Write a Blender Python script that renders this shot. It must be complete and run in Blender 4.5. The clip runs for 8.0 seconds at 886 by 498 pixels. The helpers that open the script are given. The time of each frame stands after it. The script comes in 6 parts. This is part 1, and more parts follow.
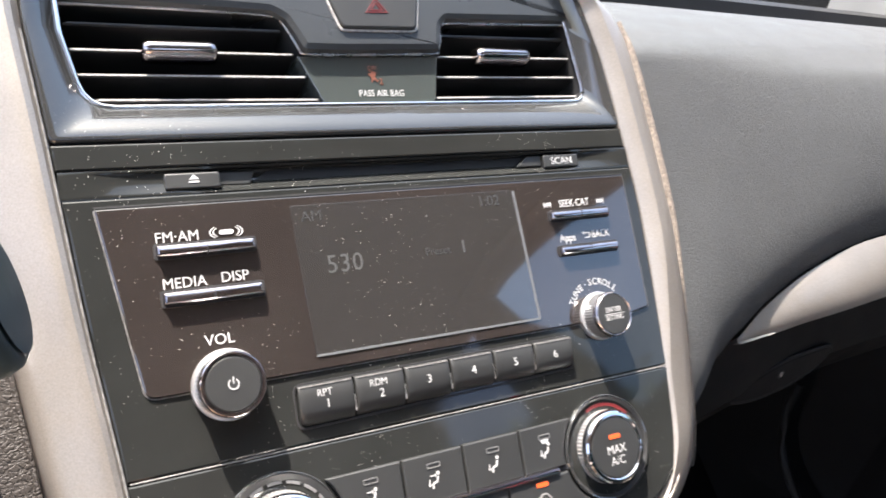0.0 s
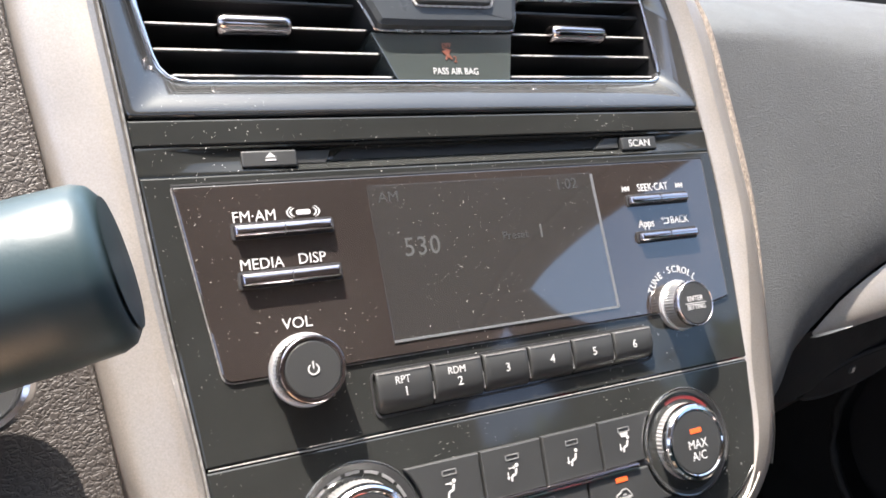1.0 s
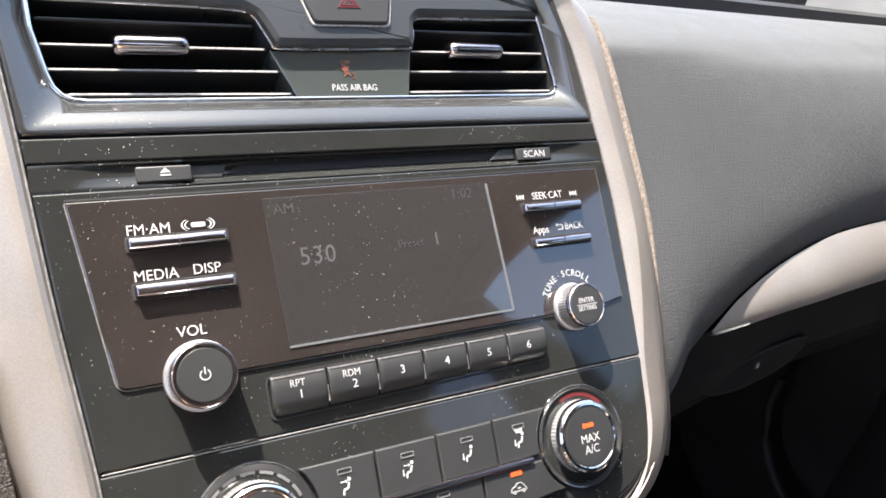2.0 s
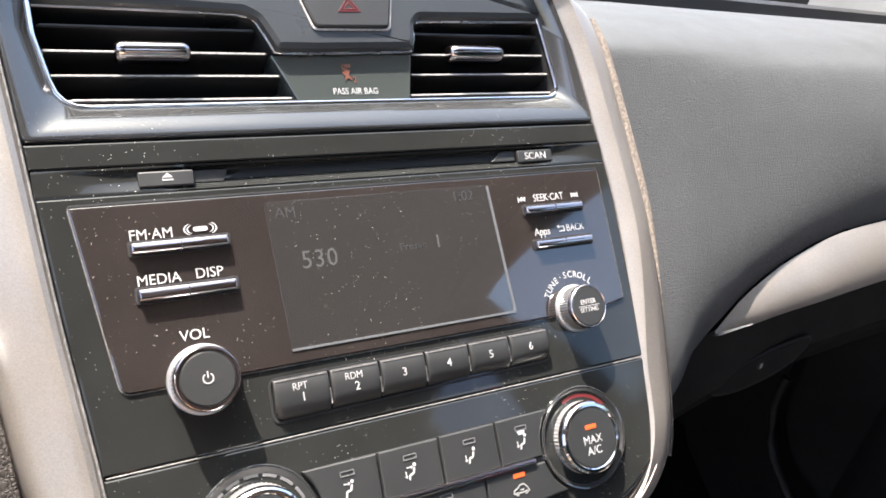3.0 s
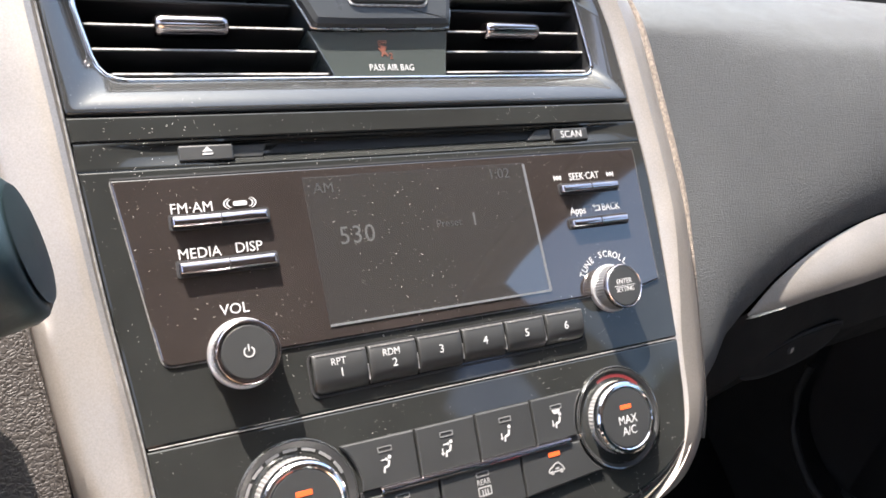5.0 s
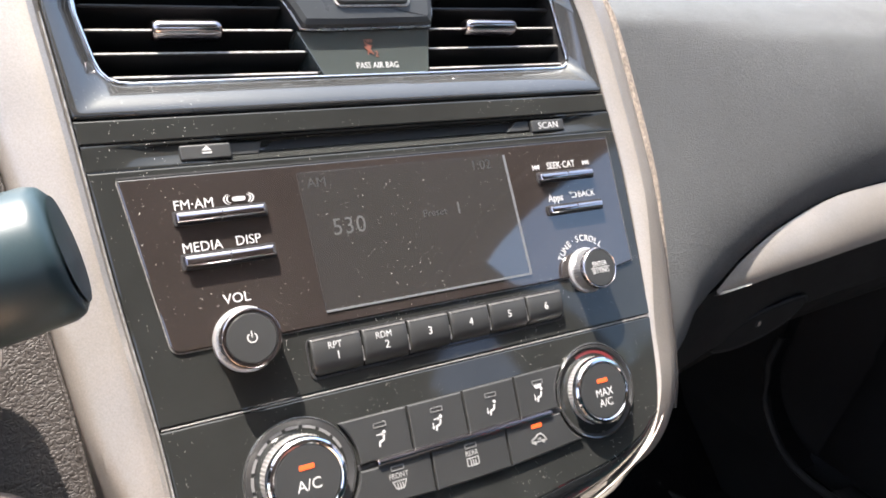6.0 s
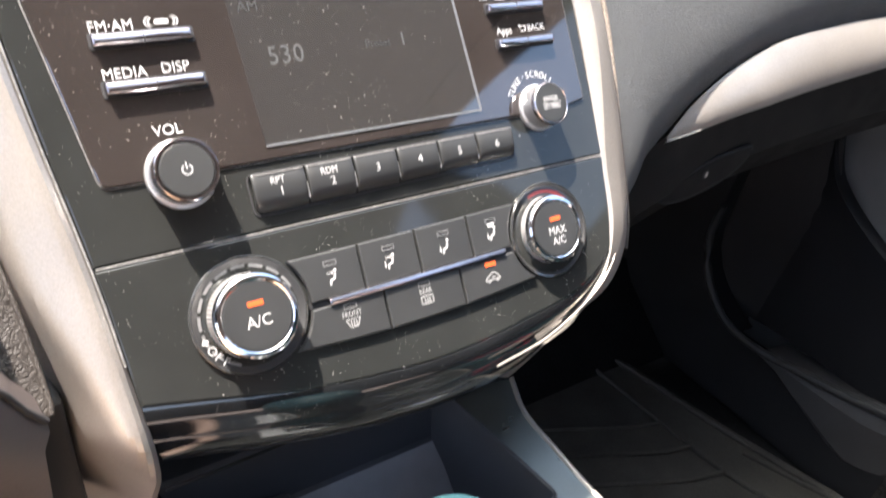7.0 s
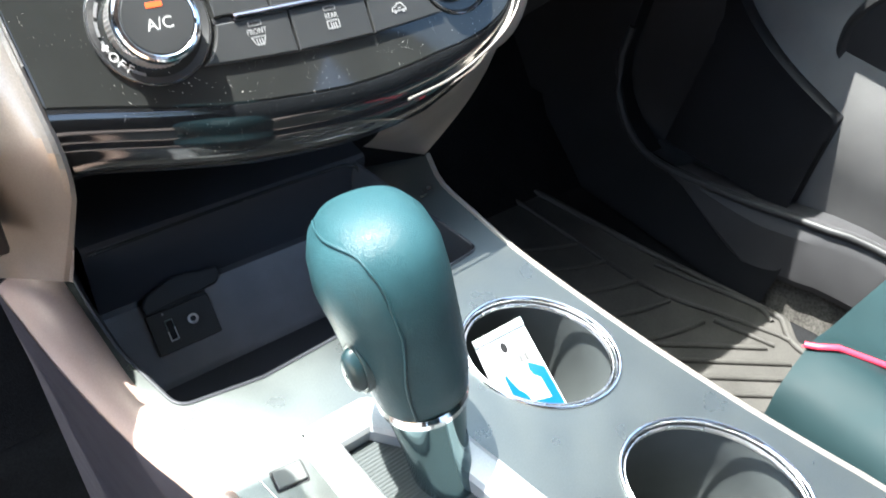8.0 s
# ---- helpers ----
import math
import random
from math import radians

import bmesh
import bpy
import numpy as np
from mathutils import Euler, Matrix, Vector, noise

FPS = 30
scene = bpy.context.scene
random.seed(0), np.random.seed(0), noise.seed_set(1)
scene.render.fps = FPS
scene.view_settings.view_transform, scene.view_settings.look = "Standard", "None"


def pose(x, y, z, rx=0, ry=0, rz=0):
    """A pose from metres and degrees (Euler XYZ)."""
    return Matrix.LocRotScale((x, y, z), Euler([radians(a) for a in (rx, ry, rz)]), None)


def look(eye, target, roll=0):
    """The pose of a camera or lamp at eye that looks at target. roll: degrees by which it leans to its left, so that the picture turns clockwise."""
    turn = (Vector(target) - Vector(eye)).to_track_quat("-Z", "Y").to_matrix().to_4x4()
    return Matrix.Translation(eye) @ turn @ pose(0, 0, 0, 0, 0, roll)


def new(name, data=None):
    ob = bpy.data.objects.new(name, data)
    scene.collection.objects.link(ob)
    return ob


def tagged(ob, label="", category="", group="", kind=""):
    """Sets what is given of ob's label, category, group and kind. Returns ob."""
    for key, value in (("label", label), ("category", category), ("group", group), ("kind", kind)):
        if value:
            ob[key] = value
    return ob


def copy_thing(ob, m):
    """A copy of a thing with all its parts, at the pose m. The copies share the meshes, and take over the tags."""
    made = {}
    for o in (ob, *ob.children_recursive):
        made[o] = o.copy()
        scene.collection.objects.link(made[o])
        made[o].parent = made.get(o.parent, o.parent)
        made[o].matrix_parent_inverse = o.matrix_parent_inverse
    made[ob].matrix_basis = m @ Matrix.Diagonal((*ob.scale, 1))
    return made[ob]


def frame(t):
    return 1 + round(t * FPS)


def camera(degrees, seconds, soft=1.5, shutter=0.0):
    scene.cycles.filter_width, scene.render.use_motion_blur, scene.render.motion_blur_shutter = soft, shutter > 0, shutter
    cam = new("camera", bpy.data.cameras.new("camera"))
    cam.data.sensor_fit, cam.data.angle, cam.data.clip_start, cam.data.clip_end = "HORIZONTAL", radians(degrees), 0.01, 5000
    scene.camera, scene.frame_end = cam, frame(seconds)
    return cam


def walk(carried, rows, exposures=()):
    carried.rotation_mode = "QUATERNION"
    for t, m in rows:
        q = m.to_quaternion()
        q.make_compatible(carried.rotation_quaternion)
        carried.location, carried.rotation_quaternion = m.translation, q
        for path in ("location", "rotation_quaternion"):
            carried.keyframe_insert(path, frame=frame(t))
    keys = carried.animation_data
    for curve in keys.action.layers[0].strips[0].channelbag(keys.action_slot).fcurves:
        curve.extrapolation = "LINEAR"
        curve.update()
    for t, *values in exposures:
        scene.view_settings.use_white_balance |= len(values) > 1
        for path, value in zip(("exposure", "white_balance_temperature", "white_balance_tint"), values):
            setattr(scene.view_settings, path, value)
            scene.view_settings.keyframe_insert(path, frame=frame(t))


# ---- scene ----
cam = camera(62.00, 8.0, soft=1.7, shutter=0.25)
PATH = [
    (0, (-0.1399, -0.2856, 0.7983), (0.0401, 0.0331, 0.6368), 6.58),
    (0.2, (-0.1410, -0.2725, 0.7900), (0.0302, 0.0505, 0.6276), 5.90),
    (0.5, (-0.1462, -0.2686, 0.7870), (0.0200, 0.0561, 0.6229), 5.78),
    (0.8, (-0.1527, -0.2690, 0.7865), (0.0120, 0.0562, 0.6218), 5.90),
    (1, (-0.1553, -0.2678, 0.7875), (0.0126, 0.0549, 0.6213), 6.33),
    (1.3, (-0.1449, -0.2857, 0.7978), (0.0334, 0.0321, 0.6329), 7.08),
    (1.5, (-0.1380, -0.2941, 0.7980), (0.0443, 0.0224, 0.6350), 6.97),
    (1.7, (-0.1360, -0.2929, 0.7962), (0.0485, 0.0232, 0.6347), 6.72),
    (2.8, (-0.1330, -0.2955, 0.7969), (0.0492, 0.0233, 0.6382), 5.77),
    (3, (-0.1338, -0.2946, 0.7975), (0.0485, 0.0235, 0.6377), 5.90),
    (3.5, (-0.1372, -0.2944, 0.7924), (0.0429, 0.0249, 0.6323), 5.83),
    (4, (-0.1389, -0.2926, 0.7926), (0.0387, 0.0268, 0.6301), 5.92),
    (4.5, (-0.1394, -0.2914, 0.7927), (0.0363, 0.0279, 0.6280), 5.92),
    (4.7, (-0.1401, -0.2904, 0.7909), (0.0352, 0.0290, 0.6258), 5.86),
    (5.8, (-0.1527, -0.2963, 0.8011), (0.0258, 0.0169, 0.6278), 5.78),
    (6, (-0.1541, -0.3043, 0.8041), (0.0289, 0.0048, 0.6283), 5.63),
    (6.2, (-0.1553, -0.3094, 0.8035), (0.0310, -0.0057, 0.6216), 5.57),
    (6.4, (-0.1486, -0.3267, 0.7996), (0.0402, -0.0292, 0.6103), 5.66),
    (6.5, (-0.1411, -0.3358, 0.7966), (0.0485, -0.0421, 0.6022), 5.84),
    (6.6, (-0.1364, -0.3399, 0.7933), (0.0541, -0.0496, 0.5947), 5.84),
    (6.8, (-0.1437, -0.3213, 0.7864), (0.0517, -0.0397, 0.5801), 5.97),
    (7, (-0.1548, -0.3085, 0.7698), (0.0439, -0.0377, 0.5526), 6.31),
    (7.1, (-0.1571, -0.3126, 0.7615), (0.0419, -0.0471, 0.5382), 6.41),
    (7.3, (-0.1624, -0.3345, 0.7484), (0.0398, -0.0801, 0.5152), 6.93),
    (7.5, (-0.1676, -0.3571, 0.7370), (0.0379, -0.1123, 0.4964), 7.03),
    (7.6, (-0.1686, -0.3601, 0.7312), (0.0381, -0.1206, 0.4864), 7.15),
    (7.8, (-0.1722, -0.3601, 0.7200), (0.0387, -0.1308, 0.4690), 7.31),
    (8, (-0.1764, -0.3590, 0.7133), (0.0377, -0.1417, 0.4545), 7.94),
]
EXPOSURE = [(0.0, 2.32, 6750, 15), (6.0, 2.32, 6750, 15), (7.0, 2.72, 6750, 15), (7.5, 2.95, 6250, 8), (8.0, 2.76, 6150, 7)]
walk(cam, [(t, look(eye, target, roll)) for t, eye, target, roll in PATH], EXPOSURE)

# ---- light ----
world = bpy.data.worlds.new("sky")
scene.world = world
world.use_nodes = True
wn, wl = world.node_tree.nodes, world.node_tree.links
sky = wn.new("ShaderNodeTexSky")
sky.sky_type = "NISHITA"
sky.sun_disc = False
sky.dust_density = 4.0      # a hazy, pale horizon
SUN = Vector((-0.20, 0.235, 0.95)).normalized()
sky.sun_elevation = math.asin(SUN.z)
sky.sun_rotation = math.atan2(SUN.x, SUN.y)
wl.new(sky.outputs["Color"], wn["Background"].inputs["Color"])
wn["Background"].inputs["Strength"].default_value = 0.15
sun = new("sun", bpy.data.lights.new("sun", "SUN"))
sun.data.energy, sun.data.angle, sun.data.color = 5.0, radians(0.55), (1.0, 0.955, 0.89)
sun.matrix_world = look(SUN * 5, (0, 0, 0))

# ---- materials ----


def mat(name, color, rough=0.5, metal=0.0, grain=0.0, grain_scale=300.0, bump=0.0, bump_scale=400.0,
        coat=0.0, mottle=0.0, mottle_scale=25.0, bump_kind="noise", spec=0.5, rough_var=0.0):
    """A surface with colour mottling at two scales, a varied roughness and a fine relief."""
    m = bpy.data.materials.new(name)
    m.use_nodes = True
    nt = m.node_tree
    n, l = nt.nodes, nt.links
    b = n["Principled BSDF"]
    b.inputs["Base Color"].default_value = (*color, 1)
    b.inputs["Roughness"].default_value = rough
    b.inputs["Metallic"].default_value = metal
    b.inputs["Coat Weight"].default_value = coat
    b.inputs["Coat Roughness"].default_value = 0.04
    b.inputs["Specular IOR Level"].default_value = spec
    co = n.new("ShaderNodeTexCoord")
    if grain or mottle:
        col = None
        for amount, scale in ((mottle, mottle_scale), (grain, grain_scale)):
            if not amount:
                continue
            t = n.new("ShaderNodeTexNoise")
            t.inputs["Scale"].default_value, t.inputs["Detail"].default_value = scale, 4
            l.new(co.outputs["Object"], t.inputs["Vector"])
            r = n.new("ShaderNodeMapRange")
            r.inputs["From Min"].default_value, r.inputs["From Max"].default_value = 0.3, 0.7
            r.inputs["To Min"].default_value, r.inputs["To Max"].default_value = 1 - amount, 1 + amount
            l.new(t.outputs["Fac"], r.inputs["Value"])
            mix = n.new("ShaderNodeVectorMath")
            mix.operation = "SCALE"
            if col is None:
                mix.inputs[0].default_value = color
            else:
                l.new(col, mix.inputs[0])
            l.new(r.outputs["Result"], mix.inputs["Scale"])
            col = mix.outputs["Vector"]
        l.new(col, b.inputs["Base Color"])
    if rough_var:
        t = n.new("ShaderNodeTexNoise")
        t.inputs["Scale"].default_value, t.inputs["Detail"].default_value = 40, 5
        l.new(co.outputs["Object"], t.inputs["Vector"])
        r = n.new("ShaderNodeMapRange")
        r.inputs["From Min"].default_value, r.inputs["From Max"].default_value = 0.3, 0.7
        r.inputs["To Min"].default_value, r.inputs["To Max"].default_value = max(rough - rough_var, 0.02), rough + rough_var
        l.new(t.outputs["Fac"], r.inputs["Value"])
        l.new(r.outputs["Result"], b.inputs["Roughness"])
    if bump:
        bn = n.new("ShaderNodeBump")
        bn.inputs["Strength"].default_value, bn.inputs["Distance"].default_value = bump, 0.0006
        if bump_kind == "leather":
            v = n.new("ShaderNodeTexVoronoi")
            v.feature = "DISTANCE_TO_EDGE"
            v.inputs["Scale"].default_value = bump_scale
            w = n.new("ShaderNodeTexNoise")
            w.inputs["Scale"].default_value = bump_scale * 0.6
            add = n.new("ShaderNodeVectorMath")
            add.operation = "MULTIPLY_ADD"
            add.inputs[1].default_value = (0.004, 0.004, 0.004)
            l.new(co.outputs["Object"], w.inputs["Vector"])
            l.new(w.outputs["Color"], add.inputs[0])
            l.new(co.outputs["Object"], add.inputs[2])
            wide = n.new("ShaderNodeVectorMath")     # creases run across
            wide.operation = "MULTIPLY"
            wide.inputs[1].default_value = (0.72, 0.9, 1.25)
            l.new(add.outputs["Vector"], wide.inputs[0])
            l.new(wide.outputs["Vector"], v.inputs["Vector"])
            r = n.new("ShaderNodeMapRange")
            r.interpolation_type = "SMOOTHSTEP"
            r.inputs["From Max"].default_value = 0.22
            l.new(v.outputs["Distance"], r.inputs["Value"])
            l.new(r.outputs["Result"], bn.inputs["Height"])
        else:
            t = n.new("ShaderNodeTexNoise")
            t.inputs["Scale"].default_value, t.inputs["Detail"].default_value = bump_scale, 6
            l.new(co.outputs["Object"], t.inputs["Vector"])
            l.new(t.outputs["Fac"], bn.inputs["Height"])
        l.new(bn.outputs["Normal"], b.inputs["Normal"])
    return m


def dusted(m, amount=0.5, seed=0.0):
    """Adds fine pale dust specks and short lint to a surface."""
    nt = m.node_tree
    n, l = nt.nodes, nt.links
    b = n["Principled BSDF"]
    co = n.new("ShaderNodeTexCoord")
    total = None
    warp = n.new("ShaderNodeTexNoise")          # bends the lint
    warp.inputs["Scale"].default_value = 160
    l.new(co.outputs["Object"], warp.inputs["Vector"])
    bent = n.new("ShaderNodeVectorMath")
    bent.operation = "MULTIPLY_ADD"
    bent.inputs[1].default_value = (0.004, 0.004, 0.004)
    l.new(warp.outputs["Color"], bent.inputs[0])
    l.new(co.outputs["Object"], bent.inputs[2])
    for scale, size, thr, angle, long in ((760, 0.10, 0.62, 0.0, 1.0), (420, 0.052, 0.78, 0.3, 1.0), (560, 0.066, 0.66, 0.45, 0.20), (520, 0.060, 0.66, 1.25, 0.18), (540, 0.066, 0.68, 2.05, 0.20), (470, 0.052, 0.72, 2.75, 0.16)):
        spin = n.new("ShaderNodeMapping")
        spin.inputs["Location"].default_value = (seed + angle, seed * 2, seed * 3)
        spin.inputs["Rotation"].default_value = (0, angle, 0)
        l.new((bent.outputs["Vector"] if long < 1 else co.outputs["Object"]), spin.inputs["Vector"])
        mp = n.new("ShaderNodeMapping")
        mp.inputs["Scale"].default_value = (long, 1, 1)
        l.new(spin.outputs["Vector"], mp.inputs["Vector"])
        v = n.new("ShaderNodeTexVoronoi")
        v.inputs["Scale"].default_value = scale
        l.new(mp.outputs["Vector"], v.inputs["Vector"])
        near = n.new("ShaderNodeMath")
        near.operation = "LESS_THAN"
        near.inputs[1].default_value = size
        l.new(v.outputs["Distance"], near.inputs[0])
        sep = n.new("ShaderNodeSeparateColor")
        l.new(v.outputs["Color"], sep.inputs["Color"])
        some = n.new("ShaderNodeMath")
        some.operation = "GREATER_THAN"
        some.inputs[1].default_value = thr
        l.new(sep.outputs["Red"], some.inputs[0])
        both = n.new("ShaderNodeMath")
        both.operation = "MULTIPLY"
        l.new(near.outputs[0], both.inputs[0])
        l.new(some.outputs[0], both.inputs[1])
        if total is None:
            total = both.outputs[0]
        else:
            mx = n.new("ShaderNodeMath")
            mx.operation = "MAXIMUM"
            l.new(total, mx.inputs[0])
            l.new(both.outputs[0], mx.inputs[1])
            total = mx.outputs[0]
    # dust gathers in patches
    pt = n.new("ShaderNodeTexNoise")
    pt.inputs["Scale"].default_value = 22
    l.new(co.outputs["Object"], pt.inputs["Vector"])
    pr = n.new("ShaderNodeMapRange")
    pr.inputs["From Min"].default_value, pr.inputs["From Max"].default_value = 0.43, 0.60
    l.new(pt.outputs["Fac"], pr.inputs["Value"])
    k = n.new("ShaderNodeMath")
    k.operation = "MULTIPLY"
    l.new(total, k.inputs[0])
    l.new(pr.outputs["Result"], k.inputs[1])
    k2 = n.new("ShaderNodeMath")
    k2.operation = "MULTIPLY"
    k2.inputs[1].default_value = amount
    l.new(k.outputs[0], k2.inputs[0])
    mix = n.new("ShaderNodeMix")
    mix.data_type = "RGBA"
    old = b.inputs["Base Color"]
    if old.is_linked:
        l.new(old.links[0].from_socket, mix.inputs["A"])
    else:
        mix.inputs["A"].default_value = old.default_value
    mix.inputs["B"].default_value = (0.72, 0.70, 0.66, 1)
    l.new(k2.outputs[0], mix.inputs["Factor"])
    l.new(mix.outputs["Result"], b.inputs["Base Color"])
    return m


def glow(name, color, strength):
    m = bpy.data.materials.new(name)
    m.use_nodes = True
    b = m.node_tree.nodes["Principled BSDF"]
    b.inputs["Base Color"].default_value = (color[0] * 0.3, color[1] * 0.3, color[2] * 0.3, 1)
    b.inputs["Emission Color"].default_value = (*color, 1)
    b.inputs["Emission Strength"].default_value = strength
    b.inputs["Roughness"].default_value = 0.4
    return m


SATIN = dusted(mat("satin_black_plastic", (0.0188, 0.0198, 0.0188), 0.065, mottle=0.15, rough_var=0.02, spec=0.45), 0.85)
PANEL = dusted(mat("gloss_dark_panel", (0.0235, 0.0195, 0.0180), 0.05, mottle=0.15, rough_var=0.02, spec=1.0, coat=0.6), 0.5, 1.3)
PIANO = dusted(mat("gloss_black_bezel", (0.029, 0.030, 0.030), 0.09, mottle=0.12, rough_var=0.03, spec=0.8, coat=0.55), 0.15, 2.1)
HOOD = dusted(mat("satin_dark_hood", (0.032, 0.035, 0.037), 0.30, mottle=0.12, rough_var=0.04, spec=0.5), 0.2, 4.2)
LCDM = dusted(mat("display_glass", (0.026, 0.0250, 0.0243), 0.04, rough_var=0.015, spec=1.0, coat=1.0), 0.45, 0.4)
SATIN_CHROME = mat("satin_chrome", (0.68, 0.67, 0.66), 0.34, 0.85, mottle=0.08, mottle_scale=80, rough_var=0.08)
GLOSS = dusted(mat("gloss_black_plastic", (0.012, 0.013, 0.014), 0.07, mottle=0.2, rough_var=0.03, spec=0.9), 0.4, 3.1)
DOOR = mat("grained_door_plastic", (0.115, 0.114, 0.112), 0.55, spec=0.3, mottle=0.12, mottle_scale=20, bump=0.3, bump_scale=700, rough_var=0.06)
SILL = mat("grained_sill_plastic", (0.040, 0.040, 0.042), 0.55, spec=0.3, mottle=0.12, mottle_scale=20, bump=0.3, bump_scale=700, rough_var=0.06)
RAMP = mat("soft_grey_liner", (0.165, 0.170, 0.178), 0.5, mottle=0.12, mottle_scale=40, bump=0.2, bump_scale=900)
PIT_LINER = mat("smooth_dark_tray_plastic", (0.030, 0.032, 0.037), 0.42, mottle=0.12, bump=0.08, bump_scale=1200)
RUBBER = mat("matt_black_plastic", (0.024, 0.0245, 0.0255), 0.5, spec=0.35, mottle=0.15, bump=0.12, bump_scale=1500)
BUTTON = mat("dark_grey_button", (0.0225, 0.0232, 0.0228), 0.45, mottle=0.12, bump=0.06, bump_scale=1800, rough_var=0.05)
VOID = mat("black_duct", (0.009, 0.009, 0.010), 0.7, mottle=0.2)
SLAT = mat("black_slat", (0.020, 0.020, 0.021), 0.3, mottle=0.2)
CHROME = mat("chrome", (0.78, 0.78, 0.79), 0.12, 1.0, mottle=0.05, mottle_scale=60, rough_var=0.05)
# chrome with the dark, warm cabin reflection put into its colour
BAR_CHROME = mat("chrome_dark_reflection", (0.50, 0.455, 0.46), 0.15, 1.0, mottle=0.08, mottle_scale=120, rough_var=0.05)
# lighter copy of the console paint; paints the sun on the gate frame
GATE_PAINT = mat("sunlit_silver_gate_paint", (0.31, 0.325, 0.325), 0.38, 0.3, grain=0.05, grain_scale=1200, mottle=0.05, rough_var=0.04)
LEAF = mat("dark_green_leaf", (0.045, 0.075, 0.030), 0.6, mottle=0.4, mottle_scale=3)
BARK = mat("grey_brown_bark", (0.12, 0.09, 0.07), 0.9, mottle=0.3, mottle_scale=8, bump=0.8, bump_scale=30)
# chrome stem, coloured blue-grey for the sky it mirrors
STEM = mat("chrome_stem_blue_reflection", (0.13, 0.20, 0.21), 0.10, 0.85, mottle=0.06, rough_var=0.04)
DULL_CHROME = mat("dulled_chrome", (0.5, 0.5, 0.5), 0.28, 1.0, mottle=0.12, mottle_scale=90, rough_var=0.08)
# silver, tinted warm to paint in the warm reflections from the driver's side
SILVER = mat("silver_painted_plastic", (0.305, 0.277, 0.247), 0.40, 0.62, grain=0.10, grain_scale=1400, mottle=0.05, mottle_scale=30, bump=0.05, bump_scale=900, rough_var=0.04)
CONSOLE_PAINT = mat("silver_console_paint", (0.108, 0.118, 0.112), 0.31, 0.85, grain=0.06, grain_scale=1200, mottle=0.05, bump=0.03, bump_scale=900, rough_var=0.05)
LEATHER = mat("dark_grain_vinyl", (0.0545, 0.0565, 0.0570), 0.6, spec=0.3, mottle=0.08, mottle_scale=14, bump=0.42, bump_scale=680, bump_kind="leather", rough_var=0.06)
LEATHER_L = mat("brown_grey_grain_vinyl", (0.046, 0.040, 0.036), 0.5, spec=0.22, mottle=0.12, mottle_scale=30, bump=0.5, bump_scale=540, bump_kind="leather", rough_var=0.06)
# black leather; the teal sky reflection is put into its colour
KNOB_LEATHER = mat("black_leather_teal_cast", (0.0165, 0.047, 0.055), 0.42, spec=0.2, mottle=0.14, mottle_scale=40, bump=0.22, bump_scale=860, bump_kind="leather", coat=0.0, rough_var=0.05)
# black as well, with the teal light through the glass painted in
SEAT_LEATHER = mat("black_seat_leather_teal_cast", (0.0085, 0.020, 0.022), 0.6, spec=0.14, mottle=0.15, mottle_scale=20, bump=0.1, bump_scale=900, bump_kind="leather", rough_var=0.06)
# the pad's vinyl, with the sun on its edge put into the colour
EDGE_VINYL = mat("sunlit_tan_edge_vinyl", (0.205, 0.170, 0.140), 0.6, spec=0.3, grain=0.45, grain_scale=700, mottle=0.15, mottle_scale=60, bump=0.7, bump_scale=760, bump_kind="leather")
PLASTIC = mat("dark_grain_plastic", (0.0105, 0.011, 0.0125), 0.5, spec=0.2, mottle=0.15, mottle_scale=20, bump=0.35, bump_scale=700, rough_var=0.06)
LOWER_DASH = mat("soft_dark_plastic", (0.0125, 0.0125, 0.013), 0.55, spec=0.12, mottle=0.15, mottle_scale=15, bump=0.3, bump_scale=600, rough_var=0.06)
CARPET = mat("dark_carpet", (0.010, 0.0103, 0.011), 0.95, spec=0.1, grain=0.4, grain_scale=500, mottle=0.2, bump=1.0, bump_scale=800)
MAT_RUBBER = mat("dark_rubber_mat", (0.046, 0.044, 0.040), 0.62, spec=0.2, mottle=0.25, mottle_scale=14, grain=0.2, grain_scale=600, bump=0.4, bump_scale=500)
WHITE = mat("white_print", (0.39, 0.39, 0.385), 0.5, grain=0.08, grain_scale=2000)
GREYPRINT = mat("grey_print", (0.24, 0.24, 0.235), 0.5, grain=0.1, grain_scale=2000)
DIMPRINT = mat("dim_grey_print", (0.12, 0.12, 0.12), 0.5, grain=0.1, grain_scale=2000)
# pale switch edge; also the painted highlights on slats and keys
EDGE = mat("pale_edge_and_glint", (0.33, 0.32, 0.31), 0.35, grain=0.35, grain_scale=700)
ORANGE = glow("orange_lamp", (0.9, 0.13, 0.03), 0.30)
REDMARK = glow("red_lamp_print", (0.27, 0.03, 0.03), 0.05)
AMBERMARK = glow("amber_lamp_print", (0.32, 0.11, 0.065), 0.10)
LCDTEXT = glow("display_grey_digits", (0.078, 0.08, 0.078), 0.35)
LCDDIM = glow("display_faint_digits", (0.044, 0.045, 0.044), 0.35)
LCDLINE = mat("display_edge_line", (0.10, 0.104, 0.108), 0.3, grain=0.15, grain_scale=900)
REDPIPE = mat("red_piping", (0.55, 0.03, 0.06), 0.45, mottle=0.15, mottle_scale=60, bump=0.3, bump_scale=1200)
TAN_BOUNCE_CLOTH = mat("tan_bounce_cloth", (0.58, 0.39, 0.25), 0.9, grain=0.2, grain_scale=500, mottle=0.1, bump=0.4, bump_scale=600)
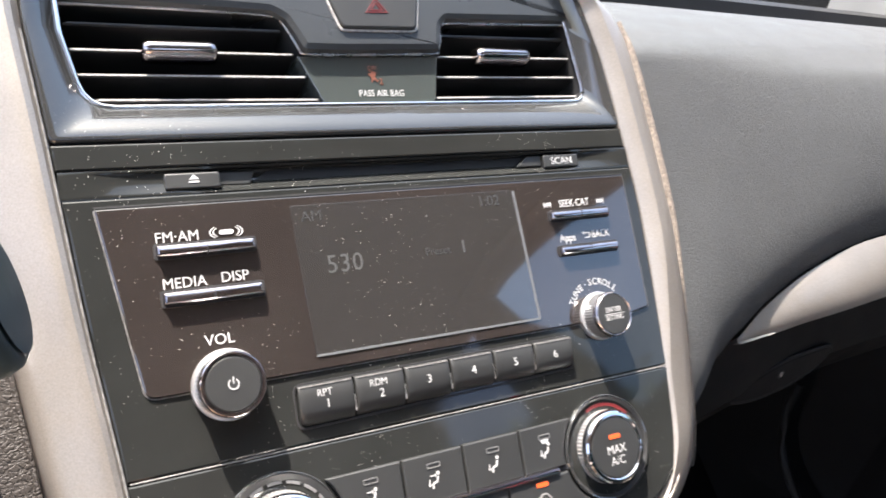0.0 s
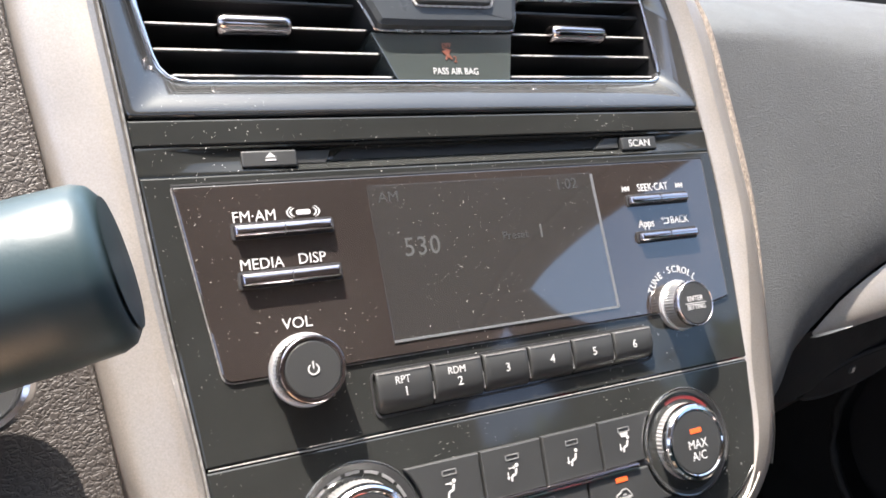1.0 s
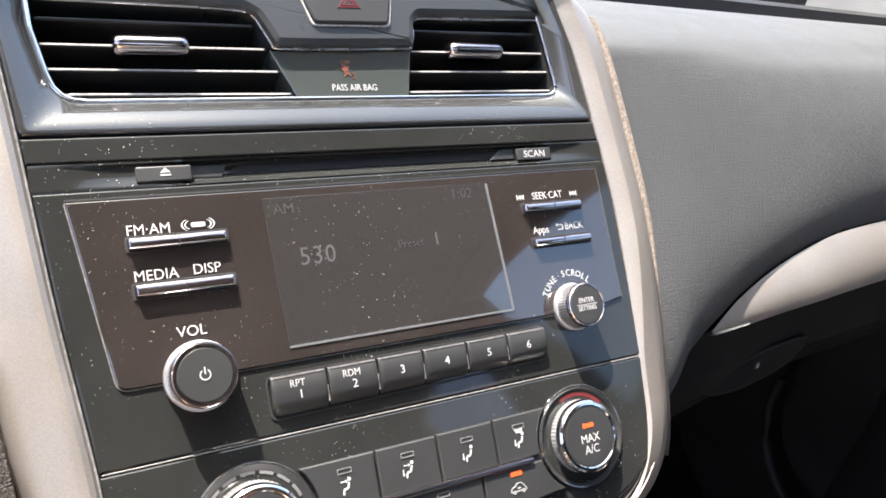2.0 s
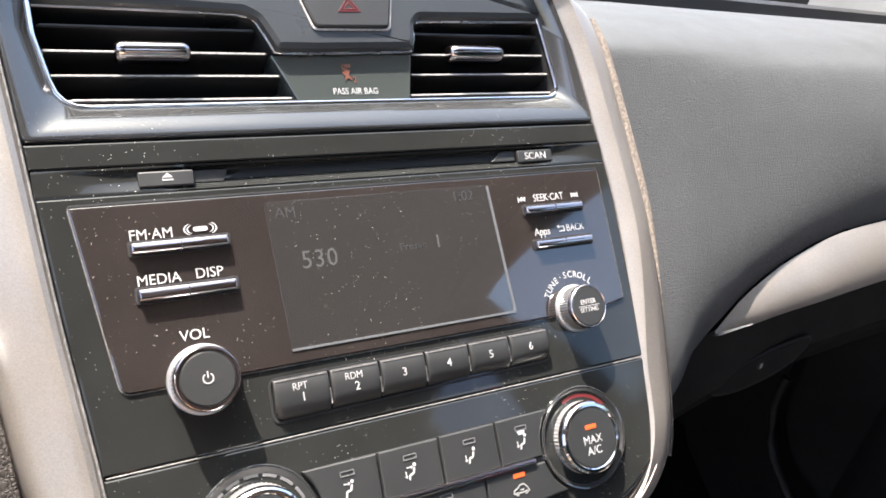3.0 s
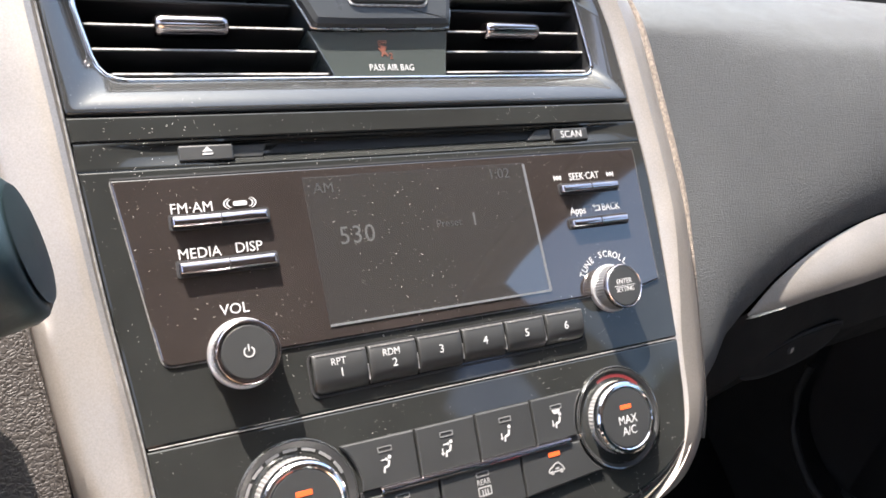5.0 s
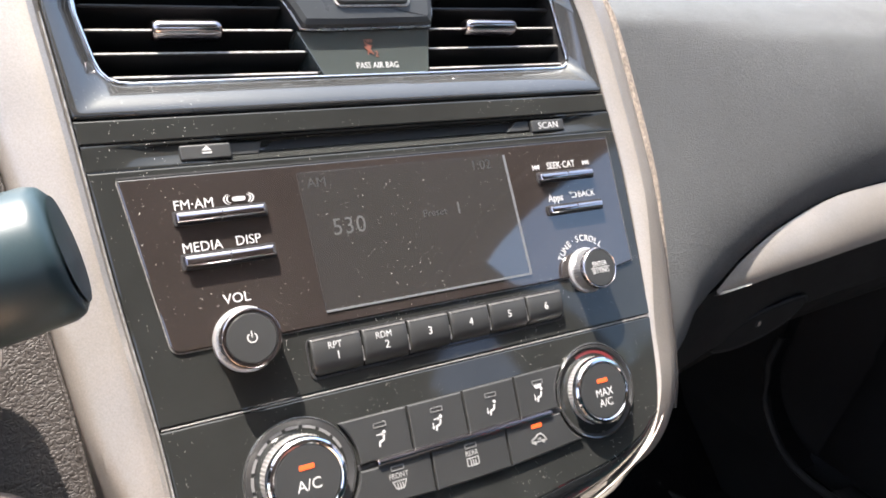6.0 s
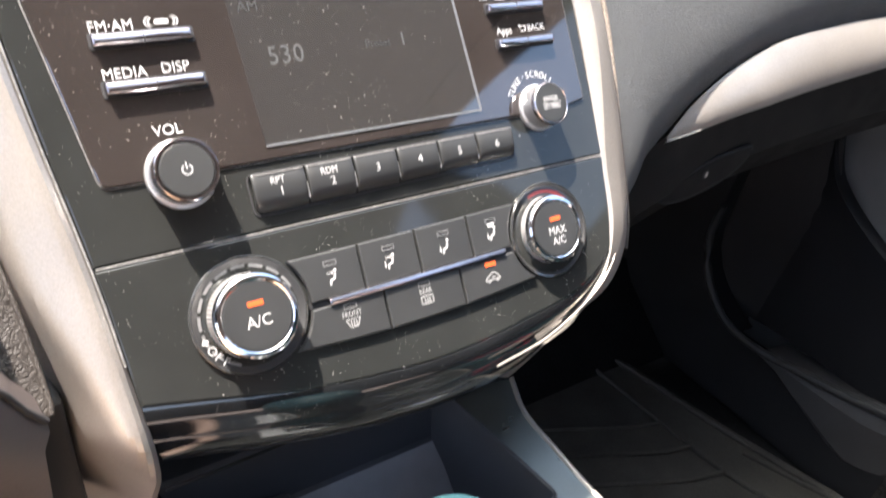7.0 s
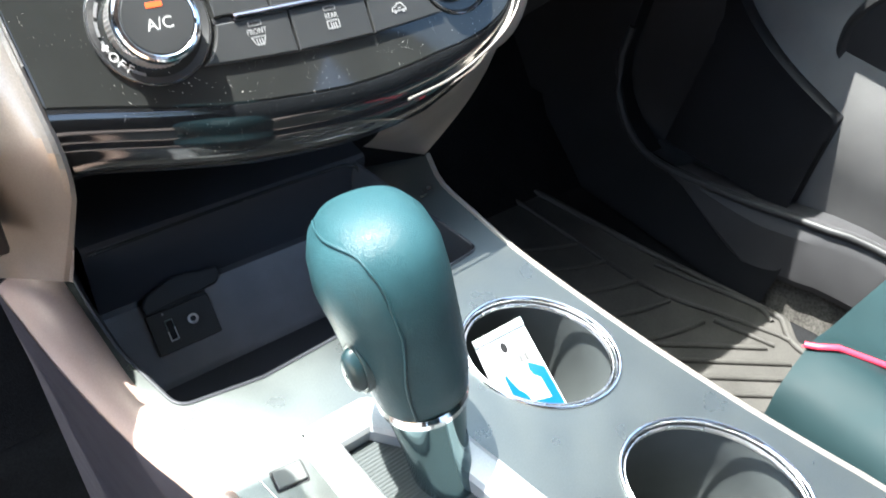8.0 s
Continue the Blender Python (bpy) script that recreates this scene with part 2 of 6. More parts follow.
BROWN_PLASTIC = mat("brown_grey_plastic", (0.060, 0.050, 0.047), 0.40, mottle=0.1, bump=0.2, bump_scale=700, rough_var=0.05)
CUP_PLASTIC = mat("grey_cup_liner", (0.048, 0.055, 0.055), 0.72, spec=0.3, mottle=0.12, mottle_scale=30, bump=0.1, bump_scale=900)
FINE_EDGE = mat("thin_grey_edge", (0.16, 0.155, 0.15), 0.3, grain=0.4, grain_scale=500)
PANE = mat("indicator_glass", (0.042, 0.050, 0.048), 0.06, rough_var=0.02, spec=1.0, coat=0.5)
RELEASE = mat("grey_release_plastic", (0.07, 0.076, 0.073), 0.45, mottle=0.1, bump=0.1, bump_scale=900)
# trim silver again, with the ledge's warm bounce light put into its colour
LEDGE_PAINT = mat("warm_lit_silver_ledge_paint", (0.38, 0.275, 0.225), 0.42, 0.15, grain=0.06, grain_scale=1200, mottle=0.05, bump=0.03, bump_scale=900, rough_var=0.05)
CONSOLE_SIDE = mat("dark_violet_side_plastic", (0.030, 0.029, 0.037), 0.5, spec=0.3, mottle=0.12, mottle_scale=20, bump=0.3, bump_scale=700, rough_var=0.05)
# lighter copy of the carpet, for the strip that lies in sun
SILL_CARPET = mat("sunlit_grey_carpet", (0.075, 0.071, 0.064), 0.95, spec=0.1, grain=0.5, grain_scale=350, mottle=0.3, mottle_scale=40, bump=1.0, bump_scale=500)
CARD = mat("white_card", (0.60, 0.61, 0.62), 0.45, mottle=0.04)
CARDBLUE = mat("blue_card_print", (0.004, 0.10, 0.44), 0.4, mottle=0.08)
HEADLINER = mat("grey_headliner_cloth", (0.125, 0.115, 0.108), 0.95, grain=0.15, mottle=0.05, bump=0.4, bump_scale=600)
BODY = mat("car_body_paint", (0.3, 0.3, 0.31), 0.3, 0.4, mottle=0.05)
PAVING = mat("pinkish_concrete_paving", (0.215, 0.180, 0.160), 0.9, grain=0.25, grain_scale=60, mottle=0.15, mottle_scale=0.6, bump=0.6, bump_scale=90)
GLASS = bpy.data.materials.new("tinted_glass")
GLASS.use_nodes = True
gn, gl = GLASS.node_tree.nodes, GLASS.node_tree.links
clear, shine, both = gn.new("ShaderNodeBsdfTransparent"), gn.new("ShaderNodeBsdfGlossy"), gn.new("ShaderNodeMixShader")
clear.inputs["Color"].default_value = (0.84, 0.97, 0.96, 1)
shine.inputs["Roughness"].default_value = 0.02
both.inputs["Fac"].default_value = 0.06
gl.new(clear.outputs[0], both.inputs[1])
gl.new(shine.outputs[0], both.inputs[2])
gl.new(both.outputs[0], gn["Material Output"].inputs["Surface"])

# ---- building helpers ----
FASCIA = Matrix.Translation((0, 0, 0.70)) @ pose(0, 0, 0, -34)          # across, into the dash, up along the fascia
CONSOLE = Matrix.Translation((0, -0.043, 0.435)) @ pose(0, 0, 0, 6.33)  # across, forwards, up from the console's top


def smooth(me, angle=40):
    me.polygons.foreach_set("use_smooth", [len(p.vertices) <= 4 for p in me.polygons])
    me.set_sharp_from_angle(angle=radians(angle))
    return me


def part(name, bm, material, parent=None, label="", m=None, angle=20):
    """Links a bmesh as one mesh object under a thing or a part."""
    if bm.faces.layers.int.get("soft"):
        angle = 80
    bmesh.ops.recalc_face_normals(bm, faces=bm.faces)
    me = bpy.data.meshes.new(name)
    bm.to_mesh(me)
    bm.free()
    smooth(me, angle)
    me.materials.append(material)
    ob = new(name, me)
    if m is not None:
        ob.matrix_basis = m
    ob.parent = parent
    if label:
        tagged(ob, label)
    return ob


def thing(name, m, label, category, group="", kind=""):
    ob = new(name)
    ob.matrix_basis = m
    ob.empty_display_size = 0.02
    return tagged(ob, label, category, group, kind)


def spline(points, n, closed=False):
    """n points evenly along a Catmull-Rom curve through the given ones."""
    p = np.array(points, float)
    if closed:
        p = np.vstack([p[-1], p, p[0], p[1]])
    else:
        p = np.vstack([2 * p[0] - p[1], p, 2 * p[-1] - p[-2]])
    out = []
    for i in range(1, len(p) - 2):
        for t in np.linspace(0, 1, 24, endpoint=False):
            a, b, c, d = p[i - 1], p[i], p[i + 1], p[i + 2]
            out.append(0.5 * (2 * b + (c - a) * t + (2 * a - 5 * b + 4 * c - d) * t * t + (3 * b - a - 3 * c + d) * t ** 3))
    out.append(p[-2])
    out = np.array(out)
    s = np.r_[0, np.cumsum(np.linalg.norm(np.diff(out, axis=0), axis=1))]
    q = np.linspace(0, s[-1], n, endpoint=not closed)
    return np.stack([np.interp(q, s, out[:, k]) for k in range(p.shape[1])], 1)


def grid(rows, closed_u=False, closed_v=False):
    """A sheet from rows of equally many points."""
    bm = bmesh.new()
    v = [[bm.verts.new(p) for p in row] for row in rows]
    nu, nv = len(v), len(v[0])
    for i in range(nu if closed_u else nu - 1):
        for j in range(nv if closed_v else nv - 1):
            bm.faces.new((v[i][j], v[(i + 1) % nu][j], v[(i + 1) % nu][(j + 1) % nv], v[i][(j + 1) % nv]))
    return bm


def rounded(points, r, n=5):
    """A polygon with rounded corners. r: one radius or one for each corner."""
    out = []
    k = len(points)
    for i in range(k):
        a, b, c = (Vector(points[(i + d) % k]) for d in (-1, 0, 1))
        ri = r[i] if isinstance(r, (list, tuple)) else r
        ri = min(ri, (a - b).length * 0.48, (c - b).length * 0.48)
        if ri < 1e-5:
            out.append(tuple(b))
            continue
        p, q = b + (a - b).normalized() * ri, b + (c - b).normalized() * ri
        for t in np.linspace(0, 1, n):
            out.append(tuple((1 - t) ** 2 * p + 2 * t * (1 - t) * b + t * t * q))
    return out


def inset(poly, d):
    """The polygon moved inwards by d (outwards: minus)."""
    p = np.array(poly, float)
    area = 0.5 * np.sum(p[:, 0] * np.roll(p[:, 1], -1) - np.roll(p[:, 0], -1) * p[:, 1])
    e = np.roll(p, -1, 0) - p
    nrm = np.stack([-e[:, 1], e[:, 0]], 1) * np.sign(area)
    nrm /= np.linalg.norm(nrm, axis=1)[:, None] + 1e-12
    m = nrm + np.roll(nrm, 1, 0)
    m /= np.maximum(np.linalg.norm(m, axis=1)[:, None], 0.5)
    return [tuple(q) for q in p + m * d]


def plate(poly, front, back, bevel=0.0006, hollow=False):
    """A solid from a polygon in (across, up), between two depths, its front edge bevelled."""
    rings = [[(x, back, z) for x, z in poly], [(x, front + bevel, z) for x, z in poly],
             [(x, front + bevel * 0.3, z) for x, z in inset(poly, bevel * 0.3)], [(x, front, z) for x, z in inset(poly, bevel)]]
    bm = grid(rings, closed_v=True)
    bm.verts.ensure_lookup_table()
    k = len(poly)
    bm.faces.new(bm.verts[3 * k:4 * k])
    if not hollow:
        bm.faces.new(list(reversed(bm.verts[0:k])))
    return bm


def ring_plate(outer, inner, front, back, bevel=0.0004):
    """A flat frame between two loops of equally many points."""
    o, i = np.array(outer), np.array(inner)
    rows = [[(x, back, z) for x, z in o], [(x, front + bevel, z) for x, z in o], [(x, front, z) for x, z in o + (i - o) * 0.08],
            [(x, front, z) for x, z in i + (o - i) * 0.08], [(x, front + bevel, z) for x, z in i], [(x, back, z) for x, z in i]]
    return grid(rows, closed_u=True, closed_v=True)


def rect(x0, z0, x1, z1):
    return [(x0, z0), (x1, z0), (x1, z1), (x0, z1)]


def circle(x, z, r, n=48):
    return [(x + r * math.cos(2 * math.pi * i / n), z + r * math.sin(2 * math.pi * i / n)) for i in range(n)]


def lathe(profile, x, z, n=64, knurl=None, cap=True):
    """A turned body about the fascia's normal at (x, z): profile rows of radius and depth. knurl: (first row, last row, depth)."""
    rows = []
    for k, (r, d) in enumerate(profile):
        row = []
        for i in range(n):
            rr = r
            if knurl and knurl[0] <= k <= knurl[1] and i % 2:
                rr = r - knurl[2]
            a = 2 * math.pi * i / n
            row.append((x + rr * math.cos(a), d, z + rr * math.sin(a)))
        rows.append(row)
    bm = grid(rows, closed_v=True)
    if cap:
        bm.verts.ensure_lookup_table()
        bm.faces.new(bm.verts[(len(profile) - 1) * n:])
    return bm


def tube(points, r, n=8, closed=False, taper=None):
    """A round bar along points."""
    p = [Vector(q) for q in points]
    rows = []
    up = Vector((0, 0, 1))
    for i, q in enumerate(p):
        a = p[(i - 1) % len(p)] if (closed or i) else q
        b = p[(i + 1) % len(p)] if (closed or i < len(p) - 1) else q
        d = (b - a).normalized()
        s = d.cross(up if abs(d.z) < 0.9 else Vector((1, 0, 0))).normalized()
        t = s.cross(d)
        ri = r if taper is None else r * taper[i]
        rows.append([tuple(q + ri * (math.cos(2 * math.pi * k / n) * s + math.sin(2 * math.pi * k / n) * t)) for k in range(n)])
    bm = grid(rows, closed_u=closed, closed_v=True)
    if not closed:
        bm.verts.ensure_lookup_table()
        bm.faces.new(bm.verts[:n])
        bm.faces.new(bm.verts[-n:])
    bm.faces.layers.int.new("soft")
    return bm


def rod(x0, x1, z, d, rz, rd, n=14, ends=4):
    """A rounded bar lying across the fascia: half-ellipse section, ends drawn in."""
    rows = []
    for k in range(2 * ends + 2):
        if k <= ends:
            t = k / ends
            x, s = x0 + (1 - math.cos(t * math.pi / 2)) * rd * 0.5, math.sin(t * math.pi / 2) * 0.35 + 0.65
        else:
            t = (2 * ends + 1 - k) / ends
            x, s = x1 - (1 - math.cos(t * math.pi / 2)) * rd * 0.5, math.sin(t * math.pi / 2) * 0.35 + 0.65
        rows.append([(x, d - rd * s * math.sin(q) ** 0.8, z + rz * s * math.cos(q)) for q in np.linspace(0.0001, math.pi - 0.0001, n)])
    bm = grid(rows)
    bm.verts.ensure_lookup_table()
    bm.faces.new(bm.verts[:n])
    bm.faces.new(bm.verts[-n:])
    bm.faces.layers.int.new("soft")
    return bm


def box(x0, y0, z0, x1, y1, z1, bevel=0.0, seg=2):
    bm = bmesh.new()
    bmesh.ops.create_cube(bm, size=1, matrix=Matrix.Translation(((x0 + x1) / 2, (y0 + y1) / 2, (z0 + z1) / 2)) @ Matrix.Diagonal((x1 - x0, y1 - y0, z1 - z0, 1)))
    if bevel:
        bmesh.ops.bevel(bm, geom=list(bm.edges), offset=bevel, segments=seg, profile=0.5, affect="EDGES")
    return bm


def merge(*bms):
    out = bmesh.new()
    for b in bms:
        me = bpy.data.meshes.new("tmp")
        b.to_mesh(me)
        b.free()
        out.from_mesh(me)
        bpy.data.meshes.remove(me)
    return out


def words(name, text, height, x, z, depth, parent, material, turn=0.0, align="CENTER", squeeze=1.0, label="", bold=0.0):
    """Printed characters, height metres tall, centred at (x, z) on the fascia's face at that depth."""
    cu = bpy.data.curves.new(name, "FONT")
    cu.body, cu.size, cu.align_x, cu.align_y = text, height * 1.38, align, "CENTER"
    cu.extrude, cu.offset, cu.resolution_u = 0.00008, bold, 3
    ob = bpy.data.objects.new(name, cu)
    me = bpy.data.meshes.new_from_object(ob)
    bpy.data.objects.remove(ob)
    me.name = name
    me.materials.clear()
    me.materials.append(material)
    me.transform(Matrix.Translation((x, depth, z)) @ pose(0, 0, 0, 90) @ pose(0, 0, 0, 0, 0, turn) @ Matrix.Diagonal((squeeze, 1, 1, 1)))
    out = new(name, me)
    out.parent = parent
    if label:
        tagged(out, label)
    return out


def shape(name, polys, depth, parent, material, label=""):
    """Flat printed shapes from polygons in (across, up), 0.2 mm thick."""
    return part(name, merge(*[plate(p, depth - 0.0002, depth, 0.00005) for p in polys]), material, parent, label)


def bar(x0, z0, x1, z1, w):
    """A thin line as a polygon."""
    d = Vector((x1 - x0, z1 - z0)).normalized() * w / 2
    return [(x0 - d.y, z0 + d.x), (x0 + d.y, z0 - d.x), (x1 + d.y, z1 - d.x), (x1 - d.y, z1 + d.x)]


def strip(inner, outer, n=60, d_in=0.001, d_out=0.010, side=0.02):
    """A two-faceted band between two edge curves on the fascia: a narrow bright facet, a crest, a broad facet, and a returning side."""
    a, b = spline(inner, n), spline(outer, n)
    prof = ((0.0, 0.0), (0.02, -0.0010), (0.22, -0.0056), (0.26, -0.0062), (0.30, -0.0060), (0.60, -0.0026), (0.88, 0.0024), (0.95, 0.0050), (1.0, d_out - d_in))
    rows = []
    for i in range(n):
        row = [(a[i, 0], d_in + side, a[i, 1])]
        slim = min(1.0, max(0.0, (i / n - 0.52) / 0.22))
        slim = 1 - 0.62 * slim * slim * (3 - 2 * slim)          # the bright facet narrows downwards
        for s, d in prof:
            s = s * slim if s < 0.3 else 1 - (1 - s) * (1 - 0.3 * slim) / 0.7
            x, z = a[i] * (1 - s) + b[i] * s
            g = min(-z - 0.134 - (1 - s) * 0.016, 0.05)          # the lower corner turns away
            turned = 0.035 * ((g * g + 2e-5) ** 0.5 + g)
            row.append((x, d_in + d * (slim if d < 0 else 1.0) + turned, z))
        row.append((b[i, 0], d_out + turned + side, b[i, 1]))
        rows.append(row)
    return grid(rows)

# ---- centre stack: radio ----
FASCIA_LEFT = [(-0.1475, 0.056), (-0.143, 0.012), (-0.137, -0.053), (-0.130, -0.113), (-0.1275, -0.15), (-0.126, -0.176)]
FASCIA_RIGHT = [(0.120, 0.046), (0.1225, 0.012), (0.1255, -0.028), (0.1245, -0.076), (0.123, -0.113), (0.1195, -0.145), (0.115, -0.163)]


def side(points, z):
    p = sorted(points, key=lambda q: q[1])
    return float(np.interp(z, [q[1] for q in p], [q[0] for q in p]))


def outline(z0, z1, n=8, gap=0.0):
    """The fascia's outline between two heights, running right round."""
    up = [(side(FASCIA_RIGHT, z) - gap, z) for z in np.linspace(z0, z1, n)]
    return up + [(side(FASCIA_LEFT, z) + gap, z) for z in np.linspace(z1, z0, n)]


radio = thing("car_radio", FASCIA, "black car radio with dusty glossy panel and chrome buttons", "car radio")
# face: upper band, slot ledge and lower body
part("upper_face", plate(outline(0.0014, 0.0115, 4), 0.0, 0.012, 0.0012), SATIN, radio)
part("lower_face", plate(outline(-0.1125, -0.0096, 10), 0.0, 0.012, 0.0012), SATIN, radio)


def scoop(x):
    """How deep the slot's recess lies: shallow at its ends, most in the middle."""
    k = max(0.0, min((x + 0.1330) / 0.020, (0.1180 - x) / 0.020, 1.0))
    m = max(0.0, min((x + 0.1040) / 0.026, (0.0990 - x) / 0.026, 1.0))
    return 0.0014 * k + 0.0030 * m * m * (3 - 2 * m)


rows = []
for x in [side(FASCIA_LEFT, -0.004) + 0.0002] + list(np.linspace(-0.1330, 0.1180, 56)) + [side(FASCIA_RIGHT, -0.004) - 0.0002]:
    c = scoop(x)
    rows.append([(x, 0.0030, 0.0022), (x, 0.0004, 0.0012), (x, 0.0002 + 0.15 * c, 0.0004), (x, 0.0002 + 0.90 * c, -0.0001), (x, 0.0002 + c, -0.0008), (x, 0.0002 + c, -0.0042), (x, 0.0002 + 0.90 * c, -0.0050),
                 (x, 0.0002 + 0.60 * c, -0.0064), (x, 0.0002 + 0.20 * c, -0.0080), (x, 0.0001, -0.0091), (x, 0.0004, -0.0098), (x, 0.0040, -0.0100)])
part("slot_recess", grid(rows), SATIN, radio, "scooped recess round the disc slot", angle=50)
part("disc_slot", plate([(-0.0700, -0.0047), (0.0570, -0.0047), (0.0625, -0.0006), (-0.0640, -0.0006)], 0.0043, 0.02, 0.0002), VOID, radio)
part("recess_end", plate([(-0.0838, -0.0060), (-0.0722, -0.0062), (-0.0700, -0.0010), (-0.0838, -0.0010)], 0.0026, 0.010, 0.0003), BUTTON, radio)
part("recess_end", plate([(0.0565, -0.0056), (0.0705, -0.0056), (0.0705, -0.0006), (0.0630, -0.0006)], 0.0022, 0.010, 0.0003), BUTTON, radio)
eject = part("eject_button", plate(rounded(rect(-0.105, -0.0075, -0.0842, -0.0012), 0.0008), -0.0004, 0.008, 0.0006), BUTTON, radio)
shape("eject_mark", [[(-0.0962, -0.0040), (-0.0922, -0.0040), (-0.0942, -0.0020)], rect(-0.0962, -0.0053, -0.0922, -0.0046)], -0.0004, eject, WHITE)
scan = part("scan_button", plate(rounded(rect(0.0712, -0.0072, 0.0918, -0.0010), 0.0008), 0.0002, 0.008, 0.0006), BUTTON, radio)
words("lettering", "SCAN", 0.0036, 0.0815, -0.0042, 0.0001, scan, WHITE)

PANEL_POLY = rounded([(-0.1205, -0.0850), (0.0700, -0.0850), (0.1000, -0.0850), (0.1175, -0.0820), (0.1172, -0.0135), (-0.1308, -0.0135)], [0.004, 0.0, 0.004, 0.0015, 0.0015, 0.0015], 6)
panel = part("display_panel", plate(PANEL_POLY, -0.0011, 0.004, 0.0007), PANEL, radio)
# grey outline paints the light that the panel's bevel catches
part("panel_edge_glint", ring_plate(inset(PANEL_POLY, -0.0004), PANEL_POLY, -0.0004, 0.002, 0.0001), FINE_EDGE, radio)
# dark gap line, its black strip added to hide the panel's sunlit edge
part("top_gap", plate(rect(-0.1306, -0.0135, 0.1170, -0.0127), -0.00118, 0.002, 0.0001), VOID, radio)
lcd = part("display", plate(rounded([(-0.0560, -0.0790), (0.0515, -0.0790), (0.0490, -0.0175), (-0.0585, -0.0175)], 0.0008, 3), -0.00135, 0.002, 0.0001), LCDM, radio)
shape("display_edge", [bar(-0.0560, -0.0793, 0.0518, -0.0793, 0.0010)], -0.0013, lcd, LCDLINE)
shape("display_edge", [bar(0.0516, -0.0793, 0.0490, -0.0180, 0.0013)], -0.0013, lcd, LCDLINE)
D = -0.00138
for k, ch in enumerate("530"):
    words("digit", ch, 0.0078, -0.0385 + (k - 1) * 0.0056, -0.0435, D, lcd, LCDTEXT, squeeze=0.92)
words("band", "AM", 0.0045, -0.0500, -0.0225, D, lcd, LCDDIM)
words("clock", "1:02", 0.0050, 0.0350, -0.0220, D, lcd, LCDDIM)
words("preset_number", "1", 0.0062, 0.0180, -0.0420, D, lcd, LCDTEXT)
words("preset_word", "Preset", 0.0036, 0.0050, -0.0425, D, lcd, LCDDIM)

F0 = -0.00125


def rocker(x0, x1, z0, z1):
    """A chrome two-way bar button with a groove between its halves."""
    mid = (x0 + x1) / 2
    b = part("button", plate(rounded(rect(x0, z0, x1, z1), 0.0007, 4), -0.0046, 0.0, 0.0011), BAR_CHROME, radio, "chrome bar button", angle=50)
    part("groove", plate(rect(mid - 0.00016, z0 - 0.0001, mid + 0.00016, z1 + 0.0001), -0.00475, -0.001, 0.00005), SLAT, b)
    part("bezel", ring_plate(rounded(rect(x0 - 0.0010, z0 - 0.0010, x1 + 0.0010, z1 + 0.0010), 0.0012), rounded(rect(x0 - 0.0001, z0 - 0.0001, x1 + 0.0001, z1 + 0.0001), 0.0009), -0.0018, 0.0, 0.0002), VOID, b)
    return b


b = rocker(-0.1112, -0.0748, -0.0336, -0.0294)
words("lettering", "FM\u00b7AM", 0.0042, -0.1032, -0.0263, F0, b, WHITE, squeeze=0.95)
# satellite badge: plain arcs and a bar
arcs = []
for sgn in (-1, 1):
    for r in (0.0038, 0.0050):
        a = [(-0.0848 + sgn * (0.0015 + r * math.cos(q)), -0.0258 + r * 0.55 * math.sin(q)) for q in np.linspace(-0.9, 0.9, 8)]
        arcs.append(a + [(x - sgn * 0.0006, z) for x, z in reversed(a)])
arcs.append(rounded(rect(-0.0876, -0.0268, -0.0820, -0.0249), 0.0009, 3))
shape("badge", arcs, F0, b, WHITE)
b = rocker(-0.1107, -0.0740, -0.0518, -0.0472)
words("lettering", "MEDIA", 0.0042, -0.1025, -0.0440, F0, b, WHITE, squeeze=0.95)
words("lettering", "DISP", 0.0042, -0.0838, -0.0436, F0, b, WHITE, squeeze=0.95)
b = rocker(0.0674, 0.1016, -0.0338, -0.0302)
words("lettering", "SEEK\u00b7CAT", 0.0037, 0.0832, -0.0262, F0, b, WHITE, squeeze=0.82)
for x, s in ((0.0692, -1), (0.0972, 1)):
    z = -0.0262
    shape("skip_mark", [[(x + s * 0.0000, z + 0.0013), (x + s * 0.0000, z - 0.0013), (x + s * 0.0019, z)], [(x + s * 0.0018, z + 0.0013), (x + s * 0.0018, z - 0.0013), (x + s * 0.0036, z)], rect(min(x + s * 0.0036, x + s * 0.0041), z - 0.0013, max(x + s * 0.0036, x + s * 0.0041), z + 0.0013)], F0, b, WHITE)
b = rocker(0.0697, 0.1036, -0.0512, -0.0476)
words("lettering", "Apps", 0.0039, 0.0757, -0.0432, F0, b, WHITE, squeeze=0.85)
words("lettering", "BACK", 0.0037, 0.0958, -0.0427, F0, b, WHITE, squeeze=0.85)
shape("back_mark", [bar(0.0858, -0.0415, 0.0889, -0.0415, 0.0005), bar(0.0889, -0.0415, 0.0889, -0.0439, 0.0005), bar(0.0858, -0.0439, 0.0889, -0.0439, 0.0005), [(0.0846, -0.0415), (0.0860, -0.0405), (0.0860, -0.0425)]], F0, b, WHITE)


